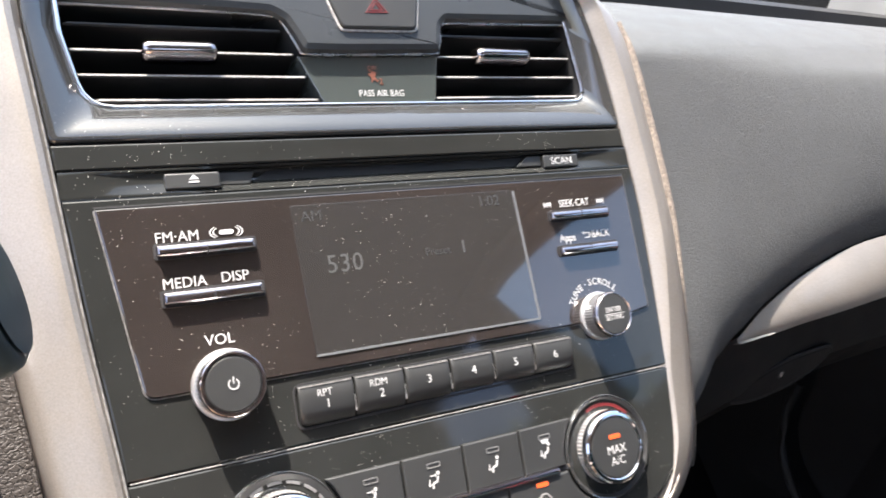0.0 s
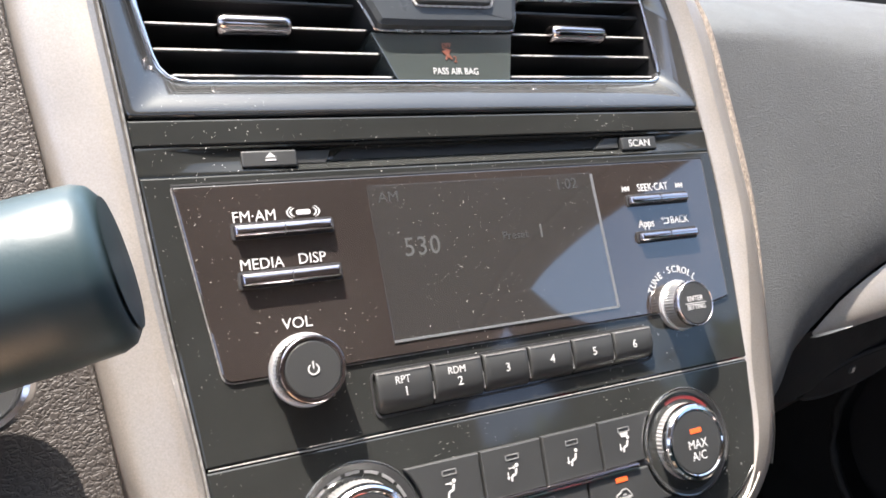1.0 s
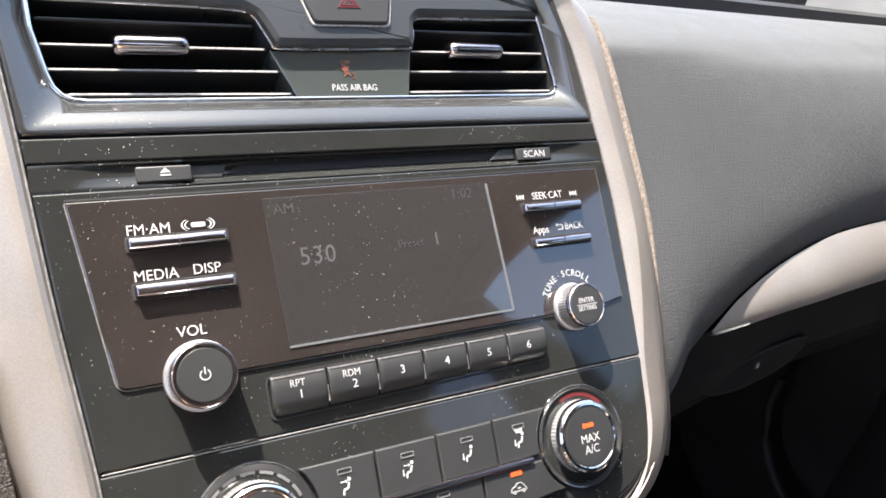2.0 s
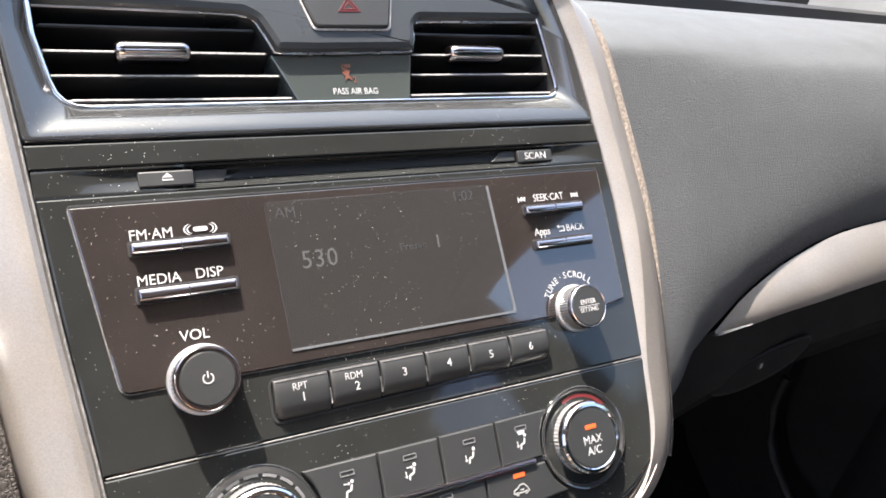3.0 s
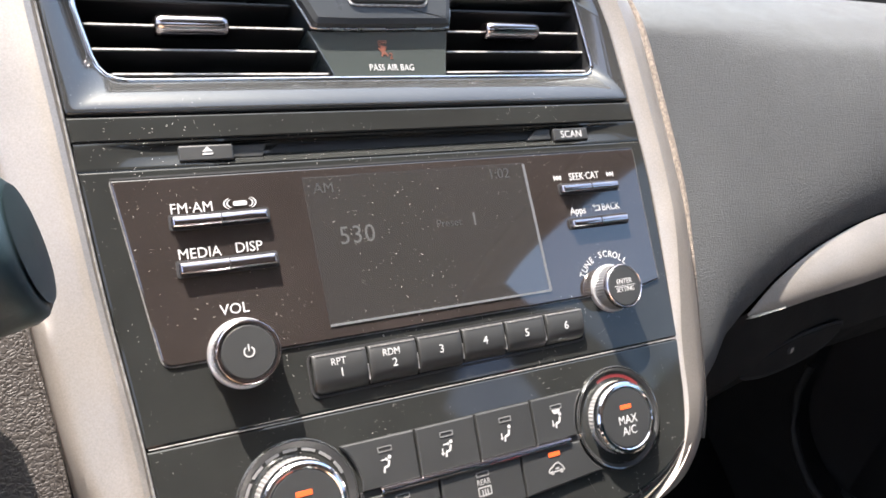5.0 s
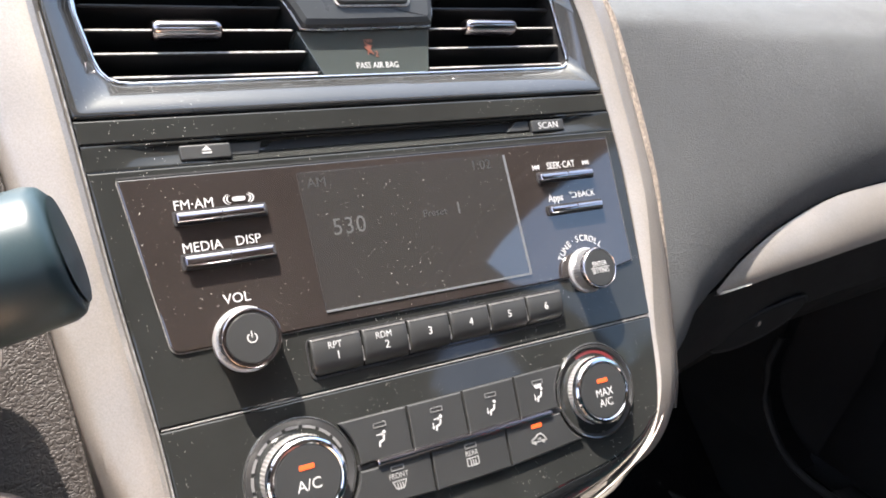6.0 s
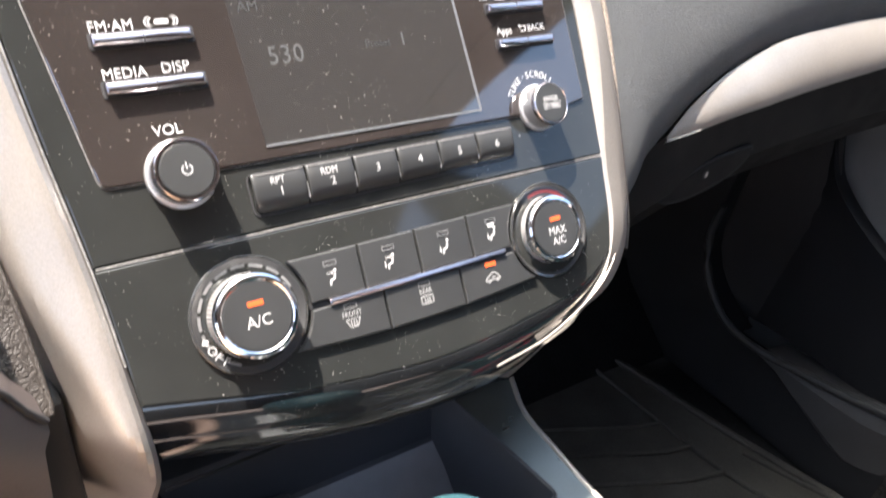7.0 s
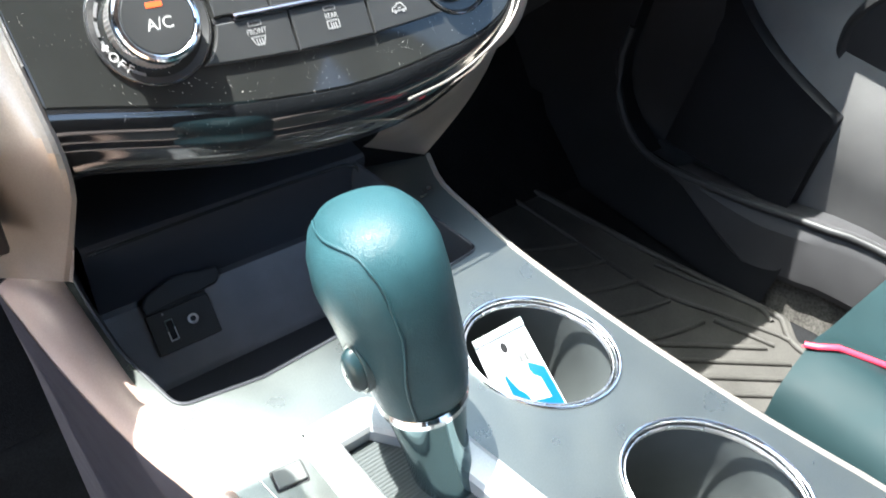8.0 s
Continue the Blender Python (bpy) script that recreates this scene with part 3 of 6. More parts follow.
def turn_knob(x, z, r0, r_cap, height, parent, dish=0.0):
    """A chrome-collared rotary knob: base ring, knurled side, bright rim and a dark cap."""
    k = part("knob", lathe([(r0, 0.002), (r0, -0.0015), (r0 * 0.985, -0.0022), (r0 * 0.93, -0.0024), (r0 * 0.92, -0.0030)], x, z), SATIN_CHROME, parent, "chrome rotary knob")
    h = height
    part("grip", lathe([(r0 * 0.92, -0.0020), (r0 * 0.92, -0.0028), (r0 * 0.905, -h * 0.35), (r0 * 0.885, -h * 0.72), (r0 * 0.86, -h * 0.76)], x, z, 96, (1, 3, 0.0003), cap=False), DULL_CHROME, k)
    part("rim", lathe([(r0 * 0.87, -h * 0.72), (r0 * 0.895, -h * 0.78), (r0 * 0.895, -h * 0.90), (r0 * 0.875, -h * 0.965), (r0 * 0.845, -h), (r_cap * 1.05, -h), (r_cap * 1.03, -h * 0.975)], x, z, cap=False), BAR_CHROME, k)
    part("cap", lathe([(r_cap * 1.03, -h * 0.9), (r_cap * 1.02, -h * 0.96), (r_cap * 0.97, -h * 0.985)], x, z), BUTTON, k)
    return k


vol = turn_knob(-0.0915, -0.0842, 0.0136, 0.0100, 0.0128, radio)
VX, VZ, VD = -0.0915, -0.0842, -0.0127
arc = [(VX + 0.0021 * math.sin(q), VZ + 0.0021 * math.cos(q)) for q in np.linspace(0.55, 2 * math.pi - 0.55, 26)]
arc2 = [(VX + 0.0016 * math.sin(q), VZ + 0.0016 * math.cos(q)) for q in np.linspace(0.55, 2 * math.pi - 0.55, 26)]
shape("power_mark", [arc + arc2[::-1], rect(VX - 0.00025, VZ + 0.0002, VX + 0.00025, VZ + 0.0028)], VD, vol, WHITE)
words("lettering", "VOL", 0.0042, -0.0925, -0.0670, F0, radio, WHITE)
tune = turn_knob(0.0862, -0.0828, 0.0118, 0.0094, 0.0122, radio)
words("lettering", "ENTER", 0.0024, 0.0862, -0.0808, -0.0121, tune, WHITE, squeeze=0.92)
words("lettering", "SETTING", 0.0024, 0.0862, -0.0846, -0.0121, tune, WHITE, squeeze=0.82)
shape("line", [rect(0.0801, -0.0829, 0.0923, -0.0826)], -0.0121, tune, WHITE)
for k, ch in enumerate("TUNE\u00b7SCROLL"):
    q = radians(61 - k * 10.4)
    words("lettering", ch, 0.0033, 0.0862 - 0.0168 * math.sin(q), -0.0828 + 0.0168 * math.cos(q), F0, radio, WHITE, turn=math.degrees(q), squeeze=0.9)

edges = [-0.0668, -0.0432, -0.0210, 0.0005, 0.0222, 0.0437, 0.0655]


def preset_key(x0, x1, zb, round_left, round_right):
    """A key with a crisp top edge and a face that rolls under towards its lower edge."""
    zt = -0.0898
    h = zt - zb
    prof = ((0.0, 0.0030), (0.0, -0.0028), (0.02, -0.0037), (0.06, -0.0041), (0.40, -0.0042), (0.62, -0.0040), (0.76, -0.0034), (0.88, -0.0022), (0.96, -0.0006), (1.0, 0.0030))
    rows = []
    for k, (x, lift) in enumerate(((x0, 0.0012), (x0 + 0.0003, 0.0003), (x0 + 0.0009, 0.0), (x0 + 0.003, 0.0), ((x0 + x1) / 2, 0.0), (x1 - 0.003, 0.0), (x1 - 0.0009, 0.0), (x1 - 0.0003, 0.0003), (x1, 0.0012))):
        cut = (0.16, 0.10, 0.05, 0.0)[min(k, 3)] if round_left else 0.0
        cut += (0.10, 0.06, 0.03, 0.0)[min(8 - k, 3)] if round_right else 0.0
        rows.append([(x, d + (lift if d < 0.0025 else 0.0), zt - h * q * (1 - cut)) for q, d in prof])
    return grid(rows)


for k in range(6):
    x0, x1 = edges[k] + 0.0004, edges[k + 1] - 0.0004
    zb = -0.1062 + 0.0004 * k
    pb = part("preset_button", preset_key(x0, x1, zb, k == 0, k == 5), BUTTON, radio, angle=35)
    if k < 5:
        # pale sliver painted for the glint in the gap beside the key
        shape("painted_glint", [bar(x1 + 0.0001, zb + 0.0030, x1 + 0.0002, zb + 0.0095, 0.0006)], -0.0026, pb, EDGE)
    # grey line painted for the sun on the key's upper edge
    shape("sunlit_edge_line", [rect(x0 + 0.0008, -0.0907, x1 - 0.0008, -0.0901)], -0.0041, pb, FINE_EDGE)
    cx = (x0 + x1) / 2
    words("lettering", str(k + 1), 0.0036, cx, -0.0983 if k < 2 else -0.0965, -0.0043, pb, WHITE)
    if k < 2:
        words("lettering", ("RPT", "RDM")[k], 0.0030, cx - 0.001, -0.0938, -0.0043, pb, WHITE, squeeze=0.9)
part("preset_shadow_gap", ring_plate(inset(rounded([(-0.0668, -0.1062), (0.0655, -0.1042), (0.0655, -0.0898), (-0.0668, -0.0898)], 0.003), -0.0009), rounded([(-0.0668, -0.1062), (0.0655, -0.1042), (0.0655, -0.0898), (-0.0668, -0.0898)], 0.003), -0.0006, 0.002, 0.0002), VOID, radio)

# ---- centre stack: heater and air controls ----
climate = thing("climate_control", FASCIA, "black climate control panel with two chrome dials and buttons", "climate control")
BOT = [(-0.126, -0.176), (-0.105, -0.1808), (-0.085, -0.1855), (-0.052, -0.1920), (-0.02, -0.1955), (0.004, -0.1968), (0.037, -0.1950), (0.075, -0.1885), (0.100, -0.1790), (0.115, -0.1665)]
bot = [tuple(q) for q in spline(BOT, 40)]
right_up = [(side(FASCIA_RIGHT, z), z) for z in (-0.160, -0.15, -0.14, -0.13, -0.12, -0.1136)]
left_down = [(side(FASCIA_LEFT, z), z) for z in (-0.1136, -0.13, -0.15, -0.165)]


def lip_taper(k):
    """The lip grows thinner towards the passenger's corner."""
    return 1 - 0.55 * max(0, (k / (len(bot) - 1) - 0.72) / 0.28)


FACE = [(x, z + 0.0095 * lip_taper(k)) for k, (x, z) in enumerate(bot)] + right_up + left_down
part("face", plate(FACE, 0.0, 0.012, 0.0012), SATIN, climate)
part("seam_edge", tube([(x, 0.0004, -0.11305) for x in np.linspace(-0.129, 0.122, 10)], 0.00035, 6), FINE_EDGE, climate)
# rolled lower lip
rows = []
for i, (x, z) in enumerate(bot):
    row = []
    for dz, d in ((0.0100, 0.0012), (0.0094, 0.0001), (0.0080, 0.0002), (0.0055, 0.0007), (0.0030, 0.0015), (0.0005, 0.0026), (-0.0020, 0.0041), (-0.0036, 0.0050), (-0.0050, 0.0053), (-0.0070, 0.0062), (-0.0110, 0.0092), (-0.0142, 0.0126), (-0.0158, 0.0165), (-0.0155, 0.020), (-0.011, 0.045)):
        row.append((x * (1 - 0.02 * abs(min(dz, 0.0)) / 0.01), d, z + dz * lip_taper(i)))
    rows.append(row)
part("lower_lip", grid(rows), GLOSS, climate, "glossy rolled lower edge", angle=50)


def climate_dial(x, z, lift):
    """A dished rotary dial with tick ring, knurled chrome knob, lamp and lettering."""
    d = part("dial", lathe([(0.0236, 0.001), (0.0236, -0.0010), (0.0229, -0.0014), (0.0224, -0.0010), (0.0180, 0.0012 + lift), (0.0175, 0.0022 + lift)], x, z, 72, cap=True), RUBBER, climate, "round dark dial with chrome knob")
    part("edge_ring", lathe([(0.0237, 0.0), (0.0241, -0.0010), (0.0237, -0.0016), (0.0231, -0.0014)], x, z, 72, cap=False), PIANO, d)
    part("grip", lathe([(0.0172, 0.002 + lift), (0.0172, -0.001 + lift), (0.0168, -0.0075 + lift), (0.0163, -0.0085 + lift)], x, z, 120, (0, 2, 0.0004), cap=False), SATIN_CHROME, d)
    part("rim", lathe([(0.0166, -0.0078 + lift), (0.0170, -0.0086 + lift), (0.0170, -0.0100 + lift), (0.0165, -0.0114 + lift), (0.0157, -0.0121 + lift), (0.0145, -0.0123 + lift), (0.0140, -0.0119 + lift)], x, z, 72, cap=False), CHROME, d)
    part("cap", lathe([(0.0141, -0.0105 + lift), (0.0139, -0.0116 + lift), (0.0133, -0.0119 + lift)], x, z, 64), BUTTON, d)
    shape("lamp", [rounded(rect(x - 0.0032, z + 0.0040, x + 0.0032, z + 0.0060), 0.0004)], -0.0119 + lift, d, ORANGE, "lit orange lamp")
    return d


dial = climate_dial(-0.0790, -0.1440, 0.0)
words("lettering", "A/C", 0.0046, -0.0790, -0.1463, -0.0119, dial, WHITE)
for k in range(11):
    q = radians(-62 + k * 21)
    a, c = (0.0194, 0.0206)
    seg = [(-0.0790 + r * math.cos(math.pi / 2 + q + e), -0.1440 + r * math.sin(math.pi / 2 + q + e)) for r, e in ((a, -0.14), (a, 0.0), (a, 0.14), (c, 0.14), (c, 0.0), (c, -0.14))]
    shape("tick", [seg], -0.0006 + 0.0004, dial, DIMPRINT)
for k, ch in enumerate("OFF"):
    q = radians(118 + k * 10)
    words("lettering", ch, 0.0036, -0.0790 + 0.0205 * math.cos(math.pi / 2 + q), -0.1440 + 0.0205 * math.sin(math.pi / 2 + q), -0.0018, dial, WHITE, turn=118 + k * 10 - 180)
fx, fz = -0.0790 + 0.0205 * math.cos(radians(196)), -0.1440 + 0.0205 * math.sin(radians(196))
shape("fan_mark", [circle(fx + 0.0009 * math.cos(q), fz + 0.0009 * math.sin(q), 0.0006, 8) for q in (0.4, 1.97, 3.54, 5.11)], -0.0016, dial, WHITE)
dial = climate_dial(0.0765, -0.1436, 0.0045)
words("lettering", "MAX", 0.0040, 0.0765, -0.1446, -0.0074, dial, WHITE, squeeze=0.92)
words("lettering", "A/C", 0.0040, 0.0765, -0.1497, -0.0074, dial, WHITE, squeeze=0.92)
red = [(0.0765 + r * math.cos(q), -0.1436 + r * math.sin(q)) for r, qs in ((0.0187, np.linspace(0.7, 2.0, 12)), (0.0203, np.linspace(2.0, 0.7, 12))) for q in qs]
shape("warm_mark", [red], 0.0, dial, REDMARK)

# key block between the dials, its ends hollowed round them
DL, DR = (-0.0790, -0.1440), (0.0765, -0.1436)


def near_dial(z, which):
    cx, cz = which
    h = max(0.0255 ** 2 - (z - cz) ** 2, 0.0) ** 0.5
    return cx + h if cx < 0 else cx - h


def key(name, x0, x1, z0, z1, left_arc=False, right_arc=False, sag=0.0):
    zs = np.linspace(z0, z1, 7)
    r = [(near_dial(z, DR) if right_arc else x1, z) for z in zs]
    l = [(near_dial(z, DL) if left_arc else x0, z) for z in zs[::-1]]
    lo = []
    if sag:
        xs = np.linspace(l[-1][0], r[0][0], 8)[1:-1]
        lo = [(x, z0 - sag(x)) for x in xs]
        r[0] = (r[0][0], z0 - sag(r[0][0]))
        l[-1] = (l[-1][0], z0 - sag(l[-1][0]))
    return part(name, plate(lo + r + l, -0.0022, 0.004, 0.0008), BUTTON, climate)


def dip(x):
    return 0.0026 * (1 - (x / 0.06) ** 2)


G = 0.0004
tops = [key("mode_key", 0, -0.028 - G, -0.1464, -0.1270, left_arc=True), key("mode_key", -0.028 + G, 0.0005 - G, -0.1464, -0.1270),
        key("mode_key", 0.0005 + G, 0.029 - G, -0.1464, -0.1268), key("mode_key", 0.029 + G, 0, -0.1464, -0.1266, right_arc=True)]
lows = [key("defrost_key", 0, -0.0205 - G, -0.1645, -0.1492, left_arc=True, sag=dip), key("defrost_key", -0.0205 + G, 0.0195 - G, -0.1645, -0.1492, sag=dip),
        key("recirculation_key", 0.0195 + G, 0, -0.1645, -0.1492, right_arc=True, sag=dip)]
part("chrome_strip", plate(rounded(rect(-0.0462, -0.1492, 0.0468, -0.1464), 0.0012), -0.0036, 0.0, 0.0010), BAR_CHROME, climate)
part("strip_groove", plate(rounded(rect(-0.0545, -0.1491, 0.0555, -0.1466), 0.0005), -0.0010, 0.002, 0.0003), VOID, climate)
KD = -0.0023


def lamp(x, z, parent, lit=False):
    if lit:
        shape("lamp", [rounded(rect(x - 0.0030, z - 0.0010, x + 0.0030, z + 0.0010), 0.0003)], KD, parent, ORANGE, "lit orange lamp")
    else:
        o, i = rounded(rect(x - 0.0031, z - 0.0011, x + 0.0031, z + 0.0011), 0.0003), rounded(rect(x - 0.0027, z - 0.0007, x + 0.0027, z + 0.0007), 0.0003)
        part("lamp", ring_plate(o, i, KD - 0.0002, KD, 0.00005), DIMPRINT, parent)


def seat_mark(x, z, parent, arrows):
    """An airflow symbol: a bent seat line, a dot and short arrows."""
    x0, z0 = x, z
    s = [bar(x + 0.0014, z + 0.0012, x + 0.0007, z - 0.0014, 0.0010), bar(x + 0.0007, z - 0.0014, x - 0.0014, z - 0.0018, 0.0010), bar(x - 0.0014, z - 0.0018, x - 0.0018, z - 0.0042, 0.0009), circle(x + 0.0017, z + 0.0026, 0.0009, 10)]
    if "face" in arrows:
        s += [bar(x - 0.0026, z + 0.0018, x + 0.0003, z + 0.0018, 0.0005), [(x - 0.0002, z + 0.0027), (x - 0.0002, z + 0.0009), (x + 0.0009, z + 0.0018)]]
    if "feet" in arrows:
        s += [bar(x - 0.0033, z + 0.0002, x - 0.0033, z - 0.0024, 0.0005), [(x - 0.0042, z - 0.0020), (x - 0.0024, z - 0.0020), (x - 0.0033, z - 0.0033)]]
    if "screen" in arrows:
        s += [[(x - 0.0028, z + 0.0052), (x + 0.0022, z + 0.0052), (x + 0.0013, z + 0.0032), (x - 0.0019, z + 0.0032)]]
    s = [[(x0 + (u - x0) * 0.86, z0 + (v - z0) * 0.86) for u, v in q] for q in s]
    shape("airflow_mark", s, KD, parent, WHITE)


for k, (x, kinds) in enumerate(((-0.0420, ("face",)), (-0.0140, ("face", "feet")), (0.0148, ("feet",)), (0.0418, ("feet", "screen")))):
    lamp(x, -0.1318, tops[k])
    seat_mark(x, -0.1375, tops[k], kinds)
for x, text, k in ((-0.0375, "FRONT", 0), (-0.0005, "REAR", 1)):
    lamp(x, -0.1518, lows[k])
    words("lettering", text, 0.0024, x, -0.1552, KD, lows[k], GREYPRINT, squeeze=0.85)
    if k == 0:
        s = [[(x - 0.0034, -0.1572), (x + 0.0034, -0.1572), (x + 0.0027, -0.1576), (x - 0.0027, -0.1576)], bar(x - 0.0033, -0.1573, x - 0.0018, -0.1606, 0.0005), bar(x + 0.0033, -0.1573, x + 0.0018, -0.1606, 0.0005), bar(x - 0.0018, -0.1606, x + 0.0018, -0.1606, 0.0005)]
    else:
        s = [bar(x - 0.0030, -0.1573, x + 0.0030, -0.1573, 0.0005), bar(x - 0.0030, -0.1606, x + 0.0030, -0.1606, 0.0005), bar(x - 0.0030, -0.1573, x - 0.0030, -0.1606, 0.0005), bar(x + 0.0030, -0.1573, x + 0.0030, -0.1606, 0.0005)]
    s += [bar(x + q, -0.1582, x + q + 0.0002, -0.1612, 0.0005) for q in (-0.0012, 0.0, 0.0012)]
    shape("heat_mark", s, KD, lows[k], GREYPRINT)
x = 0.0365
lamp(x, -0.1518, lows[2], True)
shape("recirculation_mark", [bar(x - 0.0042, -0.1594, x - 0.0036, -0.1578, 0.0006), bar(x - 0.0036, -0.1578, x - 0.0018, -0.1572, 0.0006), bar(x - 0.0018, -0.1572, x - 0.0006, -0.1560, 0.0006), bar(x - 0.0006, -0.1560, x + 0.0016, -0.1560, 0.0006), bar(x + 0.0016, -0.1560, x + 0.0030, -0.1574, 0.0006), bar(x + 0.0030, -0.1574, x + 0.0042, -0.1594, 0.0006), bar(x - 0.0042, -0.1594, x + 0.0042, -0.1594, 0.0006), circle(x - 0.0024, -0.1597, 0.0009, 10), circle(x + 0.0024, -0.1597, 0.0009, 10), bar(x - 0.0006, -0.1582, x + 0.0012, -0.1582, 0.0006)], KD, lows[2], GREYPRINT)

# ---- centre stack: air vents ----
vents = thing("centre_air_vents", FASCIA, "pair of black slatted air vents in a glossy chrome-lined bezel", "air vent")
ZT = 0.150
outer = rounded([(-0.143, 0.0125), (0.1225, 0.0125), (0.1190, 0.05), (0.098, ZT), (-0.150, ZT), (-0.1475, 0.06)], 0.0015, 5)
inner_poly = rounded([(-0.1285, 0.0294), (0.1110, 0.0304), (0.1070, 0.0729), (0.0935, ZT - 0.02), (-0.1375, ZT - 0.02), (-0.1350, 0.0594)], [0.011, 0.009, 0.002, 0.006, 0.006, 0.002], 5)
o, i = np.array(outer), np.array(inner_poly)
rows = []
for s, d in [(0.0, 0.012), (0.0, 0.0012), (0.03, 0.0002), (0.07, -0.0002)] + [(q, 0.0100 * max(0.0, (q - 0.10) / 0.87) ** 1.6 - 0.0002) for q in np.linspace(0.12, 0.97, 12)]:
    rows.append([(x, d, z) for x, z in o + (i - o) * s])
part("bezel", grid(rows, closed_v=True), PIANO, vents, "glossy dark bezel", angle=50)
lo = [(x, 0.0096, z) for x, z in i + (o - i) * 0.03]
part("chrome_line", tube(lo, 0.0012, 8, closed=True), CHROME, vents)
part("duct", plate([tuple(q) for q in inset(inner_poly, -0.002)], 0.055, 0.07, 0.0002), VOID, vents)
rows = [[(x, 0.0098, z) for x, z in i], [(x, 0.058, z) for x, z in i]]
part("duct_wall", grid(rows, closed_v=True), VOID, vents)


def slat(x0, x1, z, tilt=0.004):
    """One louvre blade: rounded nose, thin tail dropping into the duct."""
    prof = [(0.0142, -0.0002), (0.0146, 0.0006), (0.0160, 0.0010), (0.034, 0.0010 - tilt), (0.034, 0.0004 - tilt), (0.0158, -0.0008), (0.0146, -0.0008)]
    bm = grid([[(x, d, z + q) for d, q in prof] for x in (x0, x1)], closed_v=True)
    return bm


def slot_edge(z, left):
    return -0.0325 - (z - 0.031) * 0.42 if left else 0.0245 + (z - 0.031) * 0.2


for z in (0.0335, 0.0440, 0.0545, 0.0655):
    s = part("slat", slat(-0.1335 if z > 0.04 else -0.128, slot_edge(z, True), z), SLAT, vents)
    # pale strips paint the sunlit slat noses; the top slat's stays dark
    shape("nose_highlight", [bar(-0.1325 if z > 0.04 else -0.124, z + 0.0002, slot_edge(z, True) - 0.001, z - 0.0002, 0.0008)], 0.0141, s, EDGE if z < 0.06 else SLAT)
    s = part("slat", slat(slot_edge(z, False), 0.1115 if z < 0.06 else 0.1085, z + 0.0005), SLAT, vents)
    shape("nose_highlight", [bar(slot_edge(z, False) + 0.001, z + 0.0004, 0.1100 if z < 0.06 else 0.107, z + 0.0008, 0.0008)], 0.0141, s, EDGE if z < 0.06 else SLAT)
for x0, x1, z in ((-0.1065, -0.0765, 0.0535), (0.0490, 0.0805, 0.0545)):
    tab = part("slider", rod(x0, x1, z, 0.0140, 0.0044, 0.0080, 18), BAR_CHROME, vents, "chrome vent slider")
    part("groove", plate(rounded(rect(x0 + 0.003, z - 0.0006, x1 - 0.003, z + 0.0002), 0.0003), 0.0056, 0.0075, 0.0001), SLAT, tab)
# middle: indicator pane below, hazard switch housing above
mid = part("indicator_pane", plate([(-0.0320, 0.0312), (0.0240, 0.0312), (0.0288, 0.0548), (-0.0415, 0.0530)], 0.0125, 0.05, 0.0005), PANE, vents, "dark passenger airbag indicator pane")
words("lettering", "PASS AIR BAG", 0.0032, -0.0035, 0.0355, 0.0123, mid, WHITE, squeeze=0.84)
words("lettering", "OFF", 0.0020, -0.0065, 0.0478, 0.0123, mid, AMBERMARK)
words("lettering", "2", 0.0030, -0.0030, 0.0412, 0.0123, mid, AMBERMARK)
shape("belt_mark", [circle(-0.0066, 0.0448, 0.0013, 12), bar(-0.0088, 0.0452, -0.0060, 0.0420, 0.0008), bar(-0.0062, 0.0435, -0.0046, 0.0412, 0.0007), bar(-0.0070, 0.0430, -0.0076, 0.0410, 0.0007), bar(-0.0086, 0.0465, -0.0046, 0.0455, 0.0004)], 0.0123, mid, AMBERMARK)
UNDER = [(-0.139, 0.0725), (-0.091, 0.0723), (-0.052, 0.0712), (-0.0465, 0.0680), (-0.0430, 0.0615), (-0.0400, 0.0550), (-0.0380, 0.0538), (-0.02, 0.0538), (0.0260, 0.0552), (0.0290, 0.0560), (0.0308, 0.0600), (0.0320, 0.0680), (0.0350, 0.0712), (0.070, 0.0722), (0.116, 0.0735)]
hz = part("hazard_housing", plate(rounded(UNDER + [(0.108, 0.115), (0.095, 0.140), (-0.150, 0.140), (-0.142, 0.10)], 0.0008, 3), 0.0075, 0.05, 0.0035), HOOD, vents, "smooth dark hood round the hazard switch")
part("chrome_line", tube([(x, 0.0112, z - 0.0002) for x, z in spline(UNDER, 60)], 0.0007, 6), DULL_CHROME, hz)
hb = part("hazard_switch", plate(rounded([(-0.0205, 0.0640), (0.0165, 0.0648), (0.0215, 0.088), (-0.0285, 0.088)], 0.0025), 0.0055, 0.02, 0.0012), BUTTON, hz, "black hazard switch with red triangle")
part("hazard_edge", ring_plate(rounded([(-0.0215, 0.0630), (0.0175, 0.0638), (0.0226, 0.089), (-0.0296, 0.089)], 0.0028), rounded([(-0.0205, 0.0640), (0.0165, 0.0648), (0.0215, 0.088), (-0.0285, 0.088)], 0.0025), 0.0068, 0.010, 0.0003), EDGE, hz)
tri = np.array([(-0.0085, 0.0718), (0.0030, 0.0722), (-0.0026, 0.0795)])
cen = tri.mean(0)
for s0, s1 in ((1.0, 0.80), (0.58, 0.38)):
    part("triangle_mark", ring_plate([tuple(q) for q in cen + (tri - cen) * s0], [tuple(q) for q in cen + (tri - cen) * s1], 0.0052, 0.0057, 0.00005), REDMARK, hb)

# ---- silver trim beside the stack ----
trim_l = thing("stack_trim", FASCIA, "silver painted trim beside the centre stack, lit by sun", "dashboard trim", "stack trims")
